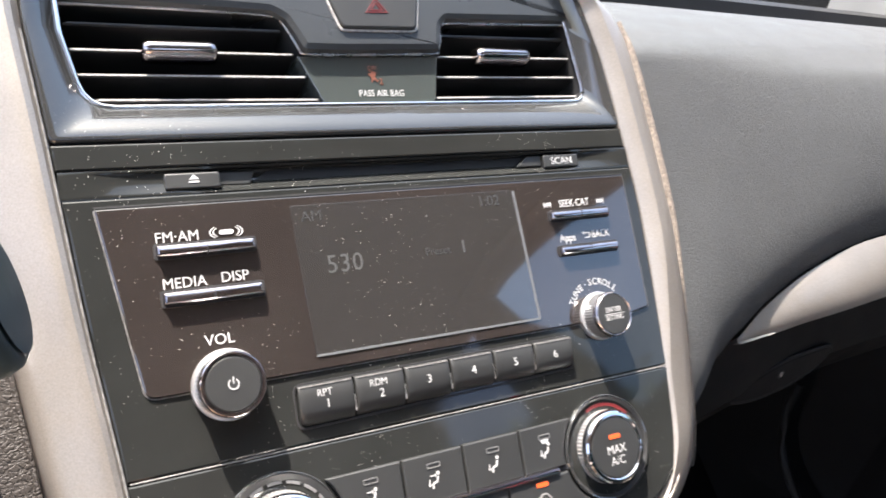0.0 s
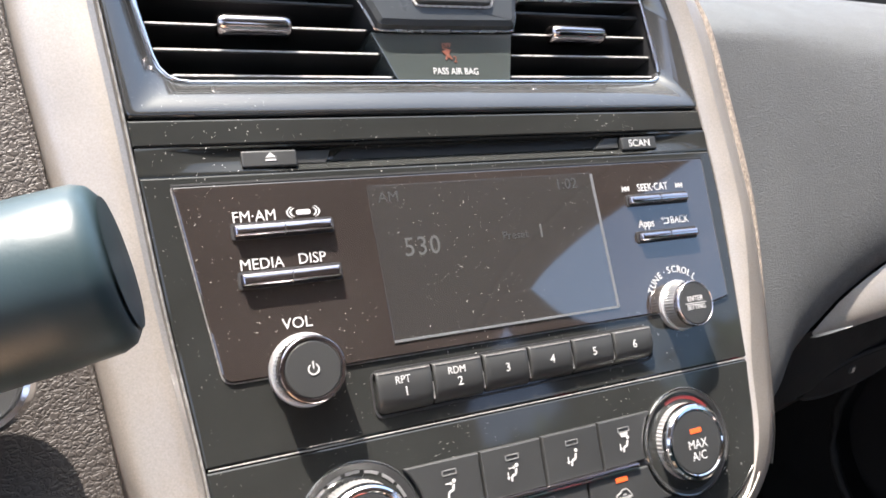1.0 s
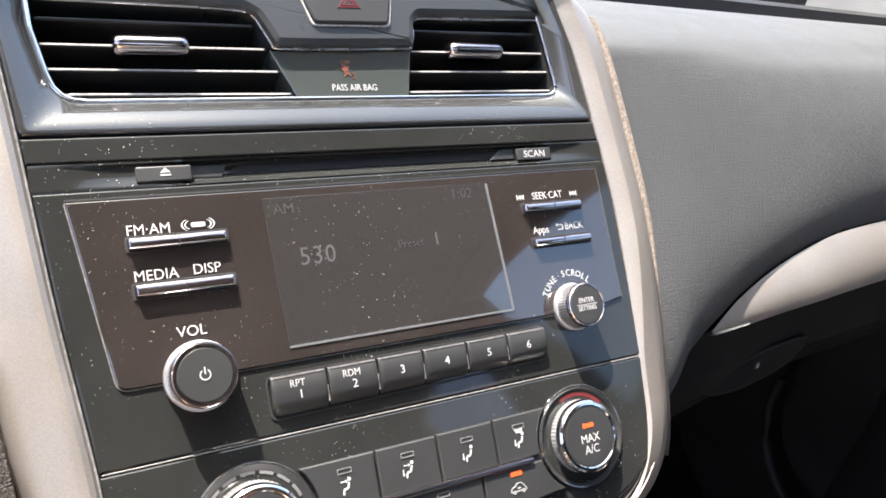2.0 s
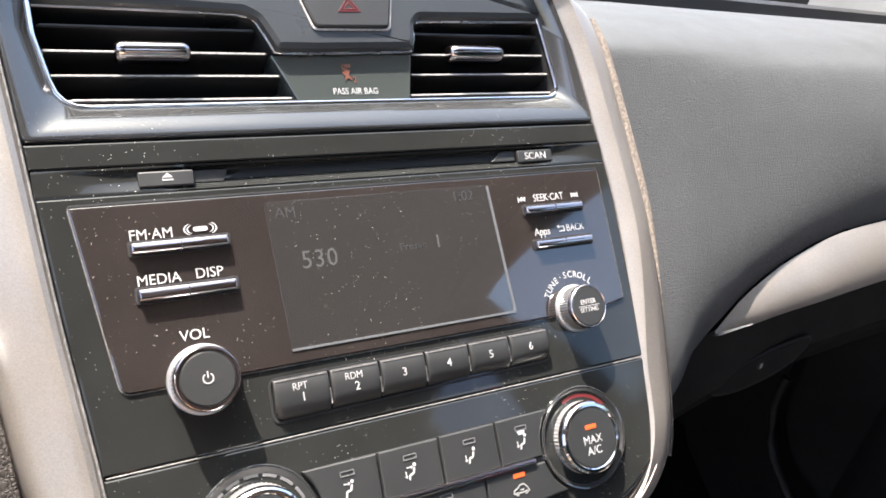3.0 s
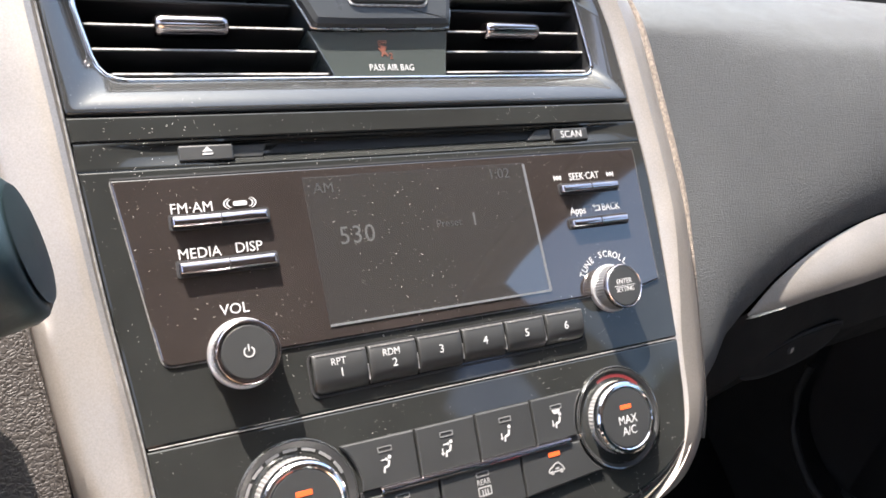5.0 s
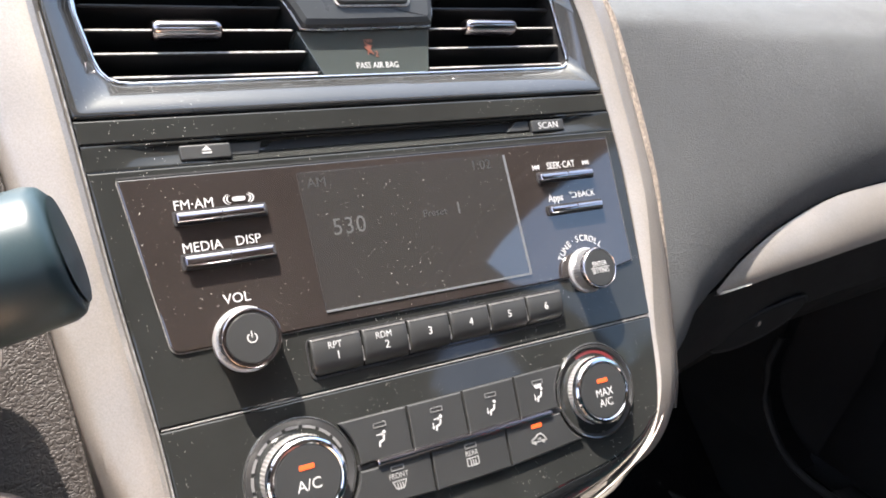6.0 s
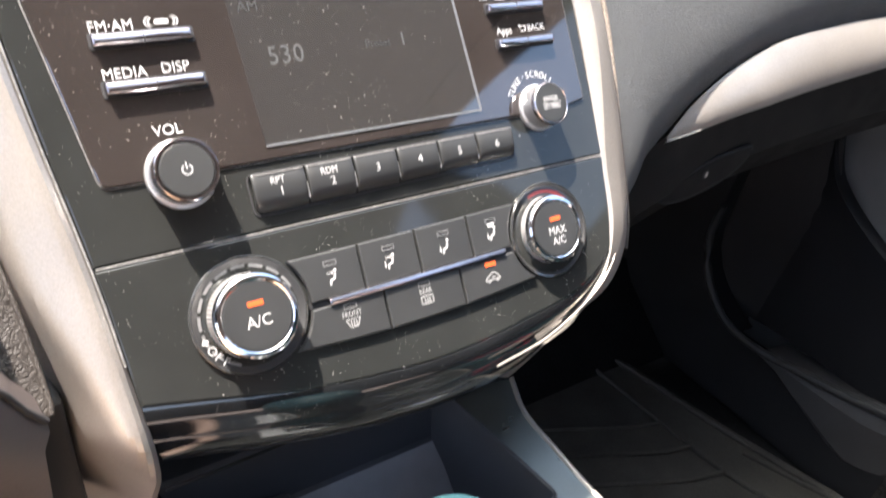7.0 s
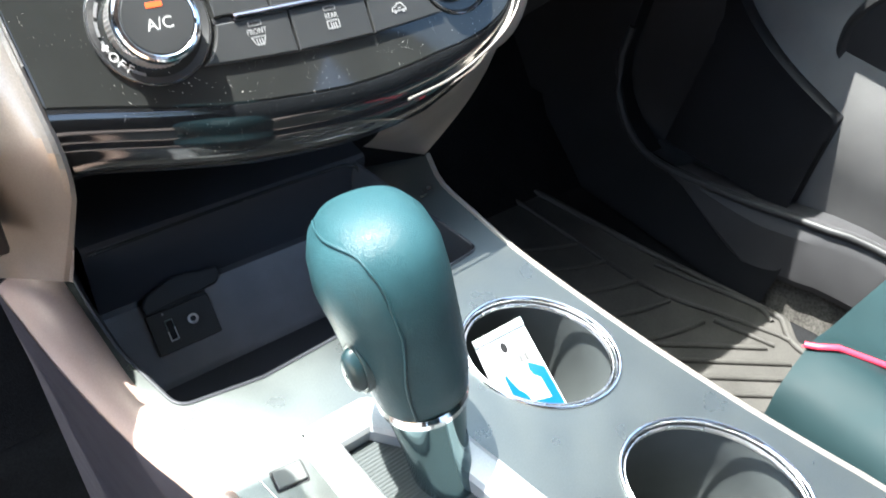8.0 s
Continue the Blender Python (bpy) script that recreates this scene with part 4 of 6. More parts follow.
LI = [(-0.158, 0.15), (-0.1485, 0.07), (-0.1475, 0.056), (-0.143, 0.012), (-0.137, -0.053), (-0.130, -0.113), (-0.1272, -0.15), (-0.1245, -0.190), (-0.1245, -0.205), (-0.1295, -0.2400)]
LO = [(-0.200, 0.15), (-0.1805, 0.07), (-0.177, 0.045), (-0.1695, -0.009), (-0.162, -0.067), (-0.1565, -0.113), (-0.1535, -0.153), (-0.1550, -0.180), (-0.1565, -0.200), (-0.1590, -0.2280)]


def left_band():
    n, m = 70, 14
    a, b = spline(LI, n), spline(LO, n)
    rows = []
    for i in range(n):
        low = max(0.0, -0.172 - 0.5 * (a[i, 1] + b[i, 1]))
        back = 1.5 * (low - 0.009) if low > 0.030 else 1.5 * low * low * 0.7 / 0.030
        row = [(a[i, 0] + 0.0006, 0.007 + back, a[i, 1])]
        for j in range(m + 1):
            s = j / m
            x, z = a[i] * (1 - s) + b[i] * s
            g = min(-z - (0.100 + (1 - s) * 0.110), 0.075)         # the outer half turns away below a slanting crease
            d = 0.0015 * (1 - s) + 0.012 * s - 0.0075 * (1 - abs(2 * s - 1) ** 6) + back + 0.23 * ((g * g + 3e-5) ** 0.5 + g)
            row.append((x, d, z))
        row.append((b[i, 0] - 0.001, 0.08 + back, b[i, 1]))
        rows.append(row)
    return grid(rows)


part("band", left_band(), SILVER, trim_l)
part("worn_edge", tube([(x - 0.0006, -0.0004, z) for x, z in spline(LI[2:7], 50)], 0.0005, 6), FINE_EDGE, trim_l)
trim_r = thing("stack_trim", FASCIA, "narrow silver trim curving down to the console", "dashboard trim", "stack trims")
RI = [(0.062, 0.15), (0.108, 0.086), (0.1140, 0.071), (0.1195, 0.046), (0.1228, 0.012), (0.1252, -0.0207), (0.1254, -0.0504), (0.1235, -0.089), (0.1212, -0.113), (0.1192, -0.140), (0.1160, -0.1555)]
RO = [(0.085, 0.15), (0.1267, 0.0882), (0.1395, 0.0745), (0.1455, 0.0560), (0.1487, 0.018), (0.1508, -0.0195), (0.1515, -0.0467), (0.1480, -0.089), (0.1437, -0.122), (0.1385, -0.1502), (0.1325, -0.1665)]
TAIL_IN = [(0.1085, -0.1710), (0.0990, -0.1800), (0.0800, -0.1935), (0.0620, -0.1990)]
TAIL_OUT = [(0.1215, -0.1795), (0.1085, -0.1870), (0.0945, -0.1903), (0.0795, -0.1960), (0.0610, -0.2003)]
part("band", strip(RI + TAIL_IN, RO + TAIL_OUT, 84), SILVER, trim_r, angle=32)


def at_fascia(x, d, z):
    return FASCIA @ Vector((x, d, z))


ID = Matrix.Identity(4)
# silver wedge from the stack's lower corner down to the console
wedge = part("corner_panel", grid([
    [tuple(at_fascia(u, 0.010 + 0.012 * (1 - k / 15), z).lerp(Vector((0.060 + 0.046 * k / 15, -0.034 - 0.008 * k / 15, 0.452 - 0.017 * k / 15)), s) + Vector((0.010 * math.sin(math.pi * s) * (k / 15) ** 2, -0.004 * math.sin(math.pi * s), 0)))
     for s in np.linspace(0, 1, 10)] for k, (u, z) in enumerate(spline([(0.030, -0.2030), (0.060, -0.2000), (0.085, -0.1925), (0.105, -0.1800), (0.1175, -0.1680), (0.1255, -0.160)], 16))]), SILVER, trim_r)
wedge.matrix_parent_inverse = FASCIA.inverted()
part("lower_edge_line", tube([(x, 0.0015, z - 0.0022) for x, z in spline([(0.030, -0.1985), (0.060, -0.1945), (0.085, -0.1865), (0.105, -0.1768), (0.1185, -0.1640), (0.1235, -0.150)], 30)], 0.0006, 6), SILVER, trim_r)
part("side_return", grid([[tuple(Vector(p)) for p in ((0.1245 + 0.004 * math.sin(3.1 * s), 0.012 + 0.02 * s, -0.150 - 0.012 * s), (0.1245, 0.06, -0.150 - 0.012 * s))] for s in np.linspace(0, 1, 6)]), SILVER, trim_r)

# ---- dashboard, passenger's half ----
dash = thing("dashboard", ID, "dark grained vinyl dashboard with a silver inlay strip", "dashboard")
STRIP_TOP = [(0.2120, 0.5875), (0.2310, 0.6062), (0.2600, 0.6218), (0.2930, 0.6318), (0.3266, 0.6390), (0.383, 0.6430), (0.432, 0.6442), (0.60, 0.643), (0.92, 0.635)]
STRIP_LOW = [(0.2125, 0.5865), (0.2450, 0.5935), (0.2800, 0.5985), (0.3406, 0.6040), (0.3800, 0.6065), (0.41, 0.6080), (0.461, 0.6105), (0.62, 0.613), (0.92, 0.605)]


def low_edge(x):
    pts = [(0.124, 0.5573), (0.132, 0.5590), (0.140, 0.5648), (0.147, 0.5724), (0.162, 0.5800), (0.181, 0.5866), (0.2107, 0.5893), (0.2145, 0.5912)] + STRIP_TOP[1:]
    return float(np.interp(x, [p[0] for p in pts], [p[1] for p in pts]))


def low_depth(x):
    return float(np.interp(x, (0.124, 0.140, 0.147, 0.162, 0.181, 0.2107, 0.30, 0.92), (-0.0818, -0.0767, -0.0710, -0.0635, -0.0505, -0.0362, -0.028, -0.02)))


PROFILE = [(0.205, 0.7535), (0.15, 0.7565), (0.10, 0.7545), (0.060, 0.7480), (0.028, 0.7340), (0.006, 0.713), (-0.008, 0.691), (-0.016, 0.671), (-0.021, 0.655)]
EDGE_TOP = 0.1335
ncol, nrow, top_rows = 80, 52, 14
edge = [at_fascia(u, 0.012, z) for u, z in spline([(0.1335, 0.0815)] + [(u, z) for u, z in RO[2:]], 60)]
EZ, EX, EY = [p.z for p in edge][::-1], [p.x for p in edge][::-1], [p.y for p in edge][::-1]
PZ = [0.640, 0.655, 0.671, 0.691, 0.713, 0.734, 0.742]
PY = [-0.0250, -0.0235, -0.0190, -0.009, 0.006, 0.026, 0.045]
PY, PZ = zip(*spline(list(zip(PY, PZ)), 80))


def pad_front(x, z):
    """How far forward the pad's face lies at a place across and a height."""
    zl, yl = low_edge(x), low_depth(x)
    f = (0.742 - z) / (0.742 - zl)
    far = float(np.interp(0.742 - 0.102 * f, PZ, PY)) + (yl + 0.03) * f
    ex = float(np.interp(z, EZ, EX))
    s = min(1.0, max(0.0, x - ex) / 0.24)
    s = s * s * (3 - 2 * s)
    s = 1 - (1 - s) * (1 - f ** 4)
    return float(np.interp(z, EZ, EY)) * (1 - s) + far * s


cols = []
for c in range(ncol):
    k = (c / (ncol - 1)) ** 1.9
    x0 = 0.144 + (0.95 - 0.144) * k
    drop = 0.022 * max(0, x0 - 0.28)
    back = PROFILE[:4] + [(0.045, 0.742)]
    col = []
    for r, (y, z) in enumerate(spline(back, top_rows)[:-1]):
        f = r / (top_rows - 1)
        s = min(1.0, (x0 - 0.144) / 0.10)
        s = 1 - (1 - s) ** 2
        a = Vector((EDGE_TOP + (0.1440 - EDGE_TOP) * f, 0.0547 - 0.0117 * f, 0.7600 - 0.0180 * f))
        col.append(tuple(a.lerp(Vector((max(x0, a.x), y + (pad_front(x0, 0.742) - 0.045) * f, z - drop * (1 - f))), s)))
    for r in range(nrow - top_rows + 1):
        f = r / (nrow - top_rows)
        ex = float(np.interp(0.742 - 0.1847 * f, EZ, EX))
        x = ex + (0.95 - ex) * k
        z = 0.742 - (0.742 - low_edge(x)) * f
        col.append((x, pad_front(x, z), z))
    cols.append(col)
part("pad", grid(cols), LEATHER, dash, "dark grained vinyl pad", angle=80)
# rolled vinyl edge along the trim, tapering downwards; its tan paints caught sunlight
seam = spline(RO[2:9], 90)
part("rolled_edge", tube([tuple(at_fascia(x + 0.0026, 0.0098, z)) for x, z in seam], 0.0037, 12, taper=[min(1.0, 1.9 * (1 - k / 89) + 0.03) for k in range(90)]), EDGE_VINYL, dash, "rolled vinyl edge, painted tan where it catches sun")
part("seam_welt", tube([tuple(at_fascia(x + 0.0010, 0.0100, z)) for x, z in spline(RO, 90)], 0.0022, 8), LEATHER_L, dash)
a, b = spline(STRIP_TOP, 60), spline(STRIP_LOW, 60)
rows = []
for k in range(60):
    row = []
    for j in range(11):
        s = j / 10
        x, z = a[k] * (1 - s) + b[k] * s
        y0 = low_depth(x)
        w = min(1, (a[k, 1] - b[k, 1]) / 0.03)
        row.append((x, y0 + 0.003 - 0.0195 * w * s - 0.004 * w * math.sin(math.pi * s) ** 0.8, z + 0.0025 * w * s))
    row.append((x, y0 - 0.014 * w, z + 0.001 * w))
    row.append((x, y0 + 0.004, z - 0.003))
    rows.append(row)
part("inlay_strip", grid(rows), SILVER, dash, "curved silver inlay strip")
# lower dash and glove compartment front
rows = []
for x in np.linspace(0.118, 0.95, 50):
    zt = float(np.interp(x, [p[0] for p in [(0.118, 0.53), (0.165, 0.54), (0.19, 0.57)] + STRIP_LOW], [p[1] for p in [(0.118, 0.53), (0.165, 0.54), (0.19, 0.57)] + STRIP_LOW])) - 0.001
    y0 = low_depth(x) + 0.006 + 0.5 * max(0, 0.215 - x)
    rows.append([(x, y0, zt), (x, y0 + 0.001, zt - 0.012), (x, y0 - 0.002, zt - 0.03), (x, y0 + 0.001, zt - 0.055), (x, y0 + 0.018, zt - 0.085), (x, y0 + 0.06, zt - 0.11), (x, y0 + 0.14, zt - 0.13), (x, y0 + 0.30, zt - 0.14)])
part("lower_panel", grid(rows), LOWER_DASH, dash, "dark lower dash panel")
hatch = [tuple(q) for q in spline([(0.234, 0.5320), (0.258, 0.5280), (0.290, 0.5330), (0.313, 0.5420), (0.326, 0.5570), (0.312, 0.5585), (0.279, 0.5545), (0.252, 0.5450)], 40, True)]
cover = part("access_cover", plate(hatch, -0.0262, -0.01, 0.0016), LOWER_DASH, dash, "leaf-shaped access cover")
part("cover_gap", tube([(x, -0.0248, z) for x, z in hatch], 0.0014, 6, closed=True), VOID, cover)
part("cover_screw", plate(circle(0.2765, 0.5455, 0.0034, 20), -0.0270, -0.02, 0.0008), RUBBER, cover)
part("screw_slot", plate(rounded(rect(0.2755, 0.5435, 0.2777, 0.5475), 0.0006), -0.0273, -0.02, 0.0001), DULL_CHROME, cover)
# far edge of the dash top below the glass
part("rear_upstand", grid([[(x, 0.203, 0.735), (x, 0.207, 0.7635 - 0.022 * max(0, x - 0.28)), (x, 0.212, 0.7665 - 0.022 * max(0, x - 0.28)), (x, 0.222, 0.7660 - 0.022 * max(0, x - 0.28)), (x, 0.27, 0.735)] for x in np.linspace(0.10, 0.95, 24)]), RUBBER, dash, "dark upstand at the back edge")
part("defroster_sill", tube([(x, 0.40, 0.725) for x in np.linspace(-0.8, 0.95, 20)], 0.016, 10), RUBBER, dash)
part("top_deck", box(-0.85, 0.18, 0.695, 0.95, 0.62, 0.722, 0.006), LOWER_DASH, dash)
part("stack_hood", box(-0.195, 0.075, 0.70, 0.105, 0.30, 0.806, 0.012, 3), LOWER_DASH, dash)
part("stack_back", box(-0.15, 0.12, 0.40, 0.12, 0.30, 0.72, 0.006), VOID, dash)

# ---- dashboard, driver's half ----
dash_l = thing("driver_dashboard", ID, "brown-grey grained vinyl dash beside the steering column", "dashboard")
edge = spline(LO[:7] + [(-0.1540, -0.160)], 44)
rows = []
for c, x in enumerate(np.linspace(0, 0.60, 30)):
    row = []
    for r in range(44):
        e = at_fascia(edge[r, 0], 0.010, edge[r, 1])
        bulge = 0.020 * math.sin(min(1, x / 0.07) * math.pi / 2)
        row.append((e.x - x, e.y - bulge * 0.55 + 0.03 * (x / 0.6), e.z - bulge * 0.05))
    rows.append(row)
part("knee_pad", grid(rows), LEATHER_L, dash_l, "coarse grained vinyl")
part("seam_welt", tube([tuple(at_fascia(x - 0.0006, 0.0085, z)) for x, z in spline(LO[:7] + [(-0.1540, -0.160)], 90)], 0.0010, 8), LEATHER_L, dash_l)
COVER_TOP = spline([(-0.1565, 0.5700), (-0.1600, 0.5745), (-0.1640, 0.5830), (-0.1690, 0.5930), (-0.185, 0.606), (-0.22, 0.617), (-0.30, 0.622), (-0.70, 0.622)], 60)
rows = []
for x, z in COVER_TOP:
    k = min(1.0, (-0.1565 - x) / 0.03)
    rows.append([(x - 0.003, -0.070, z - 0.001), (x, -0.0925 - 0.003 * k, z - 0.001), (x, -0.0950 - 0.004 * k, z - 0.0035), (x - 0.003, -0.0965 - 0.007 * k, z - 0.010)] + [(x - 0.003 - 0.005 * q, -0.097 - 0.012 * k + 0.012 * q * q, z - 0.010 - 0.075 * q) for q in np.linspace(0.08, 1, 8)])
part("lower_cover", grid(rows), BROWN_PLASTIC, dash_l, "smooth brown-grey lower cover", angle=60)
part("seam_line", tube([(x, -0.0935 - 0.003 * min(1.0, (-0.1565 - x) / 0.03), z + 0.0004) for x, z in COVER_TOP], 0.0013, 6), VOID, dash_l)
# black box added behind the gap to make it read as deep shade
part("gap_shade_backing", box(-0.40, -0.075, 0.49, -0.150, -0.035, 0.560, 0.002), VOID, dash_l)
start = thing("start_button", FASCIA @ Matrix.Translation((0, -0.010, 0)), "round black start button in a chrome ring", "button")
part("chrome_ring", lathe([(0.0165, 0.004), (0.0168, -0.004), (0.0155, -0.0075), (0.0138, -0.0070), (0.0132, -0.004)], -0.1930, -0.072, 48, cap=False), CHROME, start)
part("button", lathe([(0.0134, 0.0), (0.0132, -0.0045), (0.0122, -0.0055), (0.004, -0.0050)], -0.1930, -0.072, 48), BUTTON, start)

# wiper stalk and steering column
stalk = thing("wiper_stalk", Matrix.Translation((-0.1525, -0.132, 0.7215)) @ pose(0, 0, 0, 0, 0, 0), "thick black wiper stalk with a flat end", "wiper stalk")
ax = Vector((-0.93, 0.05, -0.24)).normalized()
u1 = ax.cross(Vector((0, 0, 1))).normalized()
u2 = u1.cross(ax)
rows = []
for s, r in ((-0.0005, 0.0100), (0.0, 0.0135), (0.0012, 0.0152), (0.0035, 0.0161), (0.012, 0.0163), (0.045, 0.0160), (0.052, 0.0150), (0.053, 0.0125), (0.16, 0.0115)):
    rows.append([tuple(ax * s + u1 * (r * math.cos(q)) + u2 * (r * 1.02 * math.sin(q))) for q in np.linspace(0, 2 * math.pi, 48, endpoint=False)])
bm = grid(rows, closed_v=True)
bm.verts.ensure_lookup_table()
bm.faces.new(bm.verts[:48])
# black plastic whose colour carries the teal light from above
STALK = mat("stalk_plastic_teal_cast", (0.020, 0.036, 0.042), 0.36, mottle=0.1, bump=0.05, bump_scale=1200)
part("grip", bm, STALK, stalk, angle=50)
part("end_face", grid([[tuple(ax * (-0.0007 - 0.0006 * (1 - k * k)) + u1 * (0.0128 * k * math.cos(q)) + u2 * (0.0130 * k * math.sin(q))) for q in np.linspace(0, 2 * math.pi, 40, endpoint=False)] for k in (0.02, 0.4, 0.8, 1.0)], closed_v=True), STALK, stalk, angle=50)
column = thing("steering_column", ID, "black plastic steering column shroud", "steering column")
part("shroud", box(-0.42, -0.16, 0.62, -0.285, 0.05, 0.74, 0.03, 4), PLASTIC, column)

# hidden boxes added to stop light leaking into the storage pit
part("cavity_light_block_top", box(-0.124, -0.070, 0.514, 0.110, 0.14, 0.522, 0.002), VOID, dash_l)
part("cavity_light_block_side", box(-0.152, 0.000, 0.42, -0.138, 0.12, 0.560, 0.003), RUBBER, dash_l)

# ---- centre console ----
console = thing("centre_console", CONSOLE, "silver centre console with gear gate and cup holders", "centre console")
C_RIGHT = [(0.106, 0.000), (0.0965, -0.027), (0.0970, -0.056), (0.1000, -0.104), (0.1145, -0.182), (0.1305, -0.246), (0.1450, -0.292), (0.1560, -0.326), (0.18, -0.42), (0.19, -0.60)]
C_LEFT = [(-0.1300, 0.012), (-0.1275, -0.040), (-0.1235, -0.090), (-0.1120, -0.148), (-0.1040, -0.20), (-0.100, -0.30), (-0.098, -0.42), (-0.098, -0.60)]
PIT = rounded([(-0.1145, -0.0955), (-0.073, -0.1012), (-0.030, -0.0990), (0.0815, -0.0865), (0.0600, 0.012), (0.0500, 0.075), (-0.118, 0.075), (-0.1265, 0.0), (-0.1240, -0.052)], [0.008, 0.0, 0.0, 0.008, 0.01, 0.01, 0.01, 0.02, 0.01], 6)
CUP1, CUP2 = (0.0607, -0.1625, 0.0447, 0.0362, -39.7), (0.0800, -0.2715, 0.0500, 0.0375, -46.0)    # centre, half axes, turn of the oval
GATE = rounded([(-0.0780, -0.1360), (-0.0385, -0.1360), (-0.0120, -0.1640), (0.0030, -0.2300), (0.0030, -0.30), (-0.0680, -0.30), (-0.0745, -0.190)], 0.004, 5)
rim = [tuple(q) for q in spline(C_RIGHT, 26)] + [tuple(q) for q in spline(C_LEFT, 26)][::-1]


def oval(x, s, a, b, turn, n=48):
    c, k = math.cos(radians(turn)), math.sin(radians(turn))
    return [(x + a * math.cos(q) * c - b * math.sin(q) * k, s + a * math.cos(q) * k + b * math.sin(q) * c) for q in np.linspace(0, 2 * math.pi, n, endpoint=False)]


def holed(outer, holes, n=0.0):
    """A flat sheet on the console's top with holes."""
    bm = bmesh.new()
    for loop in [outer] + holes:
        vs = [bm.verts.new((x, s, n)) for x, s in loop]
        for k in range(len(vs)):
            bm.edges.new((vs[k], vs[(k + 1) % len(vs)]))
    bmesh.ops.triangle_fill(bm, use_beauty=True, use_dissolve=False, edges=list(bm.edges), normal=(0, 0, 1))
    return bm


mouth = [q for q in PIT if q[1] < 0.008]
mouth = sorted([q for q in mouth if q[0] < -0.105], key=lambda q: -q[1]) + sorted([q for q in mouth if -0.105 <= q[0] and q[1] < -0.084], key=lambda q: q[0]) + sorted([q for q in mouth if q[0] > 0.05 and q[1] >= -0.084], key=lambda q: q[1])
notch = mouth + [(0.0605, 0.0085)]
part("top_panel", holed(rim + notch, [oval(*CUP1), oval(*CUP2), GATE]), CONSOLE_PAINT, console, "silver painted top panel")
# rounded right-hand edge with bright line, and the side below
er = spline(C_RIGHT, 60)
rows = []
for x, s in er:
    rows.append([(x, s, 0.0), (x + 0.0007, s, 0.0010), (x + 0.0020, s, 0.0014), (x + 0.0036, s, 0.0006), (x + 0.0046, s, -0.0020), (x + 0.0052, s, -0.008)])
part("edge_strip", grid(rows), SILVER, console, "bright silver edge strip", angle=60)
rows = [[(x + 0.0070, s, -0.006), (x + 0.0085, s, -0.03), (x + 0.006, s, -0.10), (x + 0.004, s - 0.02, -0.36)] for x, s in er]
part("side_panel", grid(rows), CONSOLE_SIDE, console, "dark grained side")
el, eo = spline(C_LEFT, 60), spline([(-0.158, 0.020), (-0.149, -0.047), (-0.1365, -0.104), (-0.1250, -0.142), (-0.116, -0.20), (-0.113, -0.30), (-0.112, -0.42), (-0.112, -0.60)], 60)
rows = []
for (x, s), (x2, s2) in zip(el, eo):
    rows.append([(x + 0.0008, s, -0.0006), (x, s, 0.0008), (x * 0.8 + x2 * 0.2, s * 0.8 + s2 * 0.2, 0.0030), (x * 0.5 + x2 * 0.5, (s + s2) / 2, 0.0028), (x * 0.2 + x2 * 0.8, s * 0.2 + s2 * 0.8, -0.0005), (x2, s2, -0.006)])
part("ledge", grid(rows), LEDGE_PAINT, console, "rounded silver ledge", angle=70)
rows = [[(x, s, -0.005), (x - 0.0005, s, -0.010), (x + 0.004, s + 0.004, -0.08), (x + 0.012, s, -0.36)] for x, s in eo]
part("side_panel", grid(rows), CONSOLE_SIDE, console, "dark grained side")
# storage pit under the stack
rows = []
for k, n in ((0.0, 0.0006), (0.0008, 0.0010), (0.0020, 0.0), (0.0045, -0.010), (0.006, -0.055), (0.010, -0.078)):
    rows.append([(x, s, n) for x, s in inset(PIT, k)])
bm = grid(rows, closed_v=True)
bm.verts.ensure_lookup_table()
k = len(PIT)
bm.faces.new(bm.verts[5 * k:])
part("storage_pit", bm, PIT_LINER, console, "deep black storage pit")
ramp = part("ramp", grid([[(x, -0.0345, -0.0800), (x, -0.0330, -0.0753), (x, -0.0310, -0.0735), (x, 0.0025, -0.0455), (x, 0.0048, -0.0432)] for x in (-0.116, -0.05, 0.02, 0.066)]), RAMP, console, "soft grey sloping tray floor", angle=40)
part("back_wall", grid([[(x, 0.0047, -0.0433), (x, 0.0068, -0.0405), (x, 0.0085, -0.034), (x, 0.0155, 0.002), (x, 0.018, 0.0035), (x, 0.07, 0.004)] for x in (-0.116, -0.05, 0.02, 0.066)]), PIT_LINER, console, "black wall behind the tray")
part("tray_lip", tube([(-0.113, 0.0150, -0.0005), (-0.05, 0.0153, 0.0012), (0.02, 0.0153, 0.0016), (0.050, 0.0150, 0.0014), (0.0575, 0.0120, -0.001), (0.0600, 0.0085, -0.008)], 0.0011, 8), SATIN, console, "thin raised black lip")
R = Matrix.Translation((-0.0755, -0.0103, -0.0562)) @ pose(0, 0, 0, -50)   # across, out of the ramp is minus, up along it
usb = part("socket_plate", plate(rounded(rect(-0.0193, -0.0125, 0.0193, 0.0125), 0.001), -0.0022, 0.003, 0.0006), HOOD, console, m=R)
part("usb_socket", ring_plate(rounded(rect(-0.0105, -0.0065, -0.0055, 0.0065), 0.0004), rounded(rect(-0.0098, -0.0058, -0.0062, 0.0058), 0.0003), -0.0028, 0.0, 0.0002), DULL_CHROME, usb)
part("usb_mouth", plate(rect(-0.0098, -0.0058, -0.0062, 0.0058), -0.0023, 0.0, 0.0001), VOID, usb)
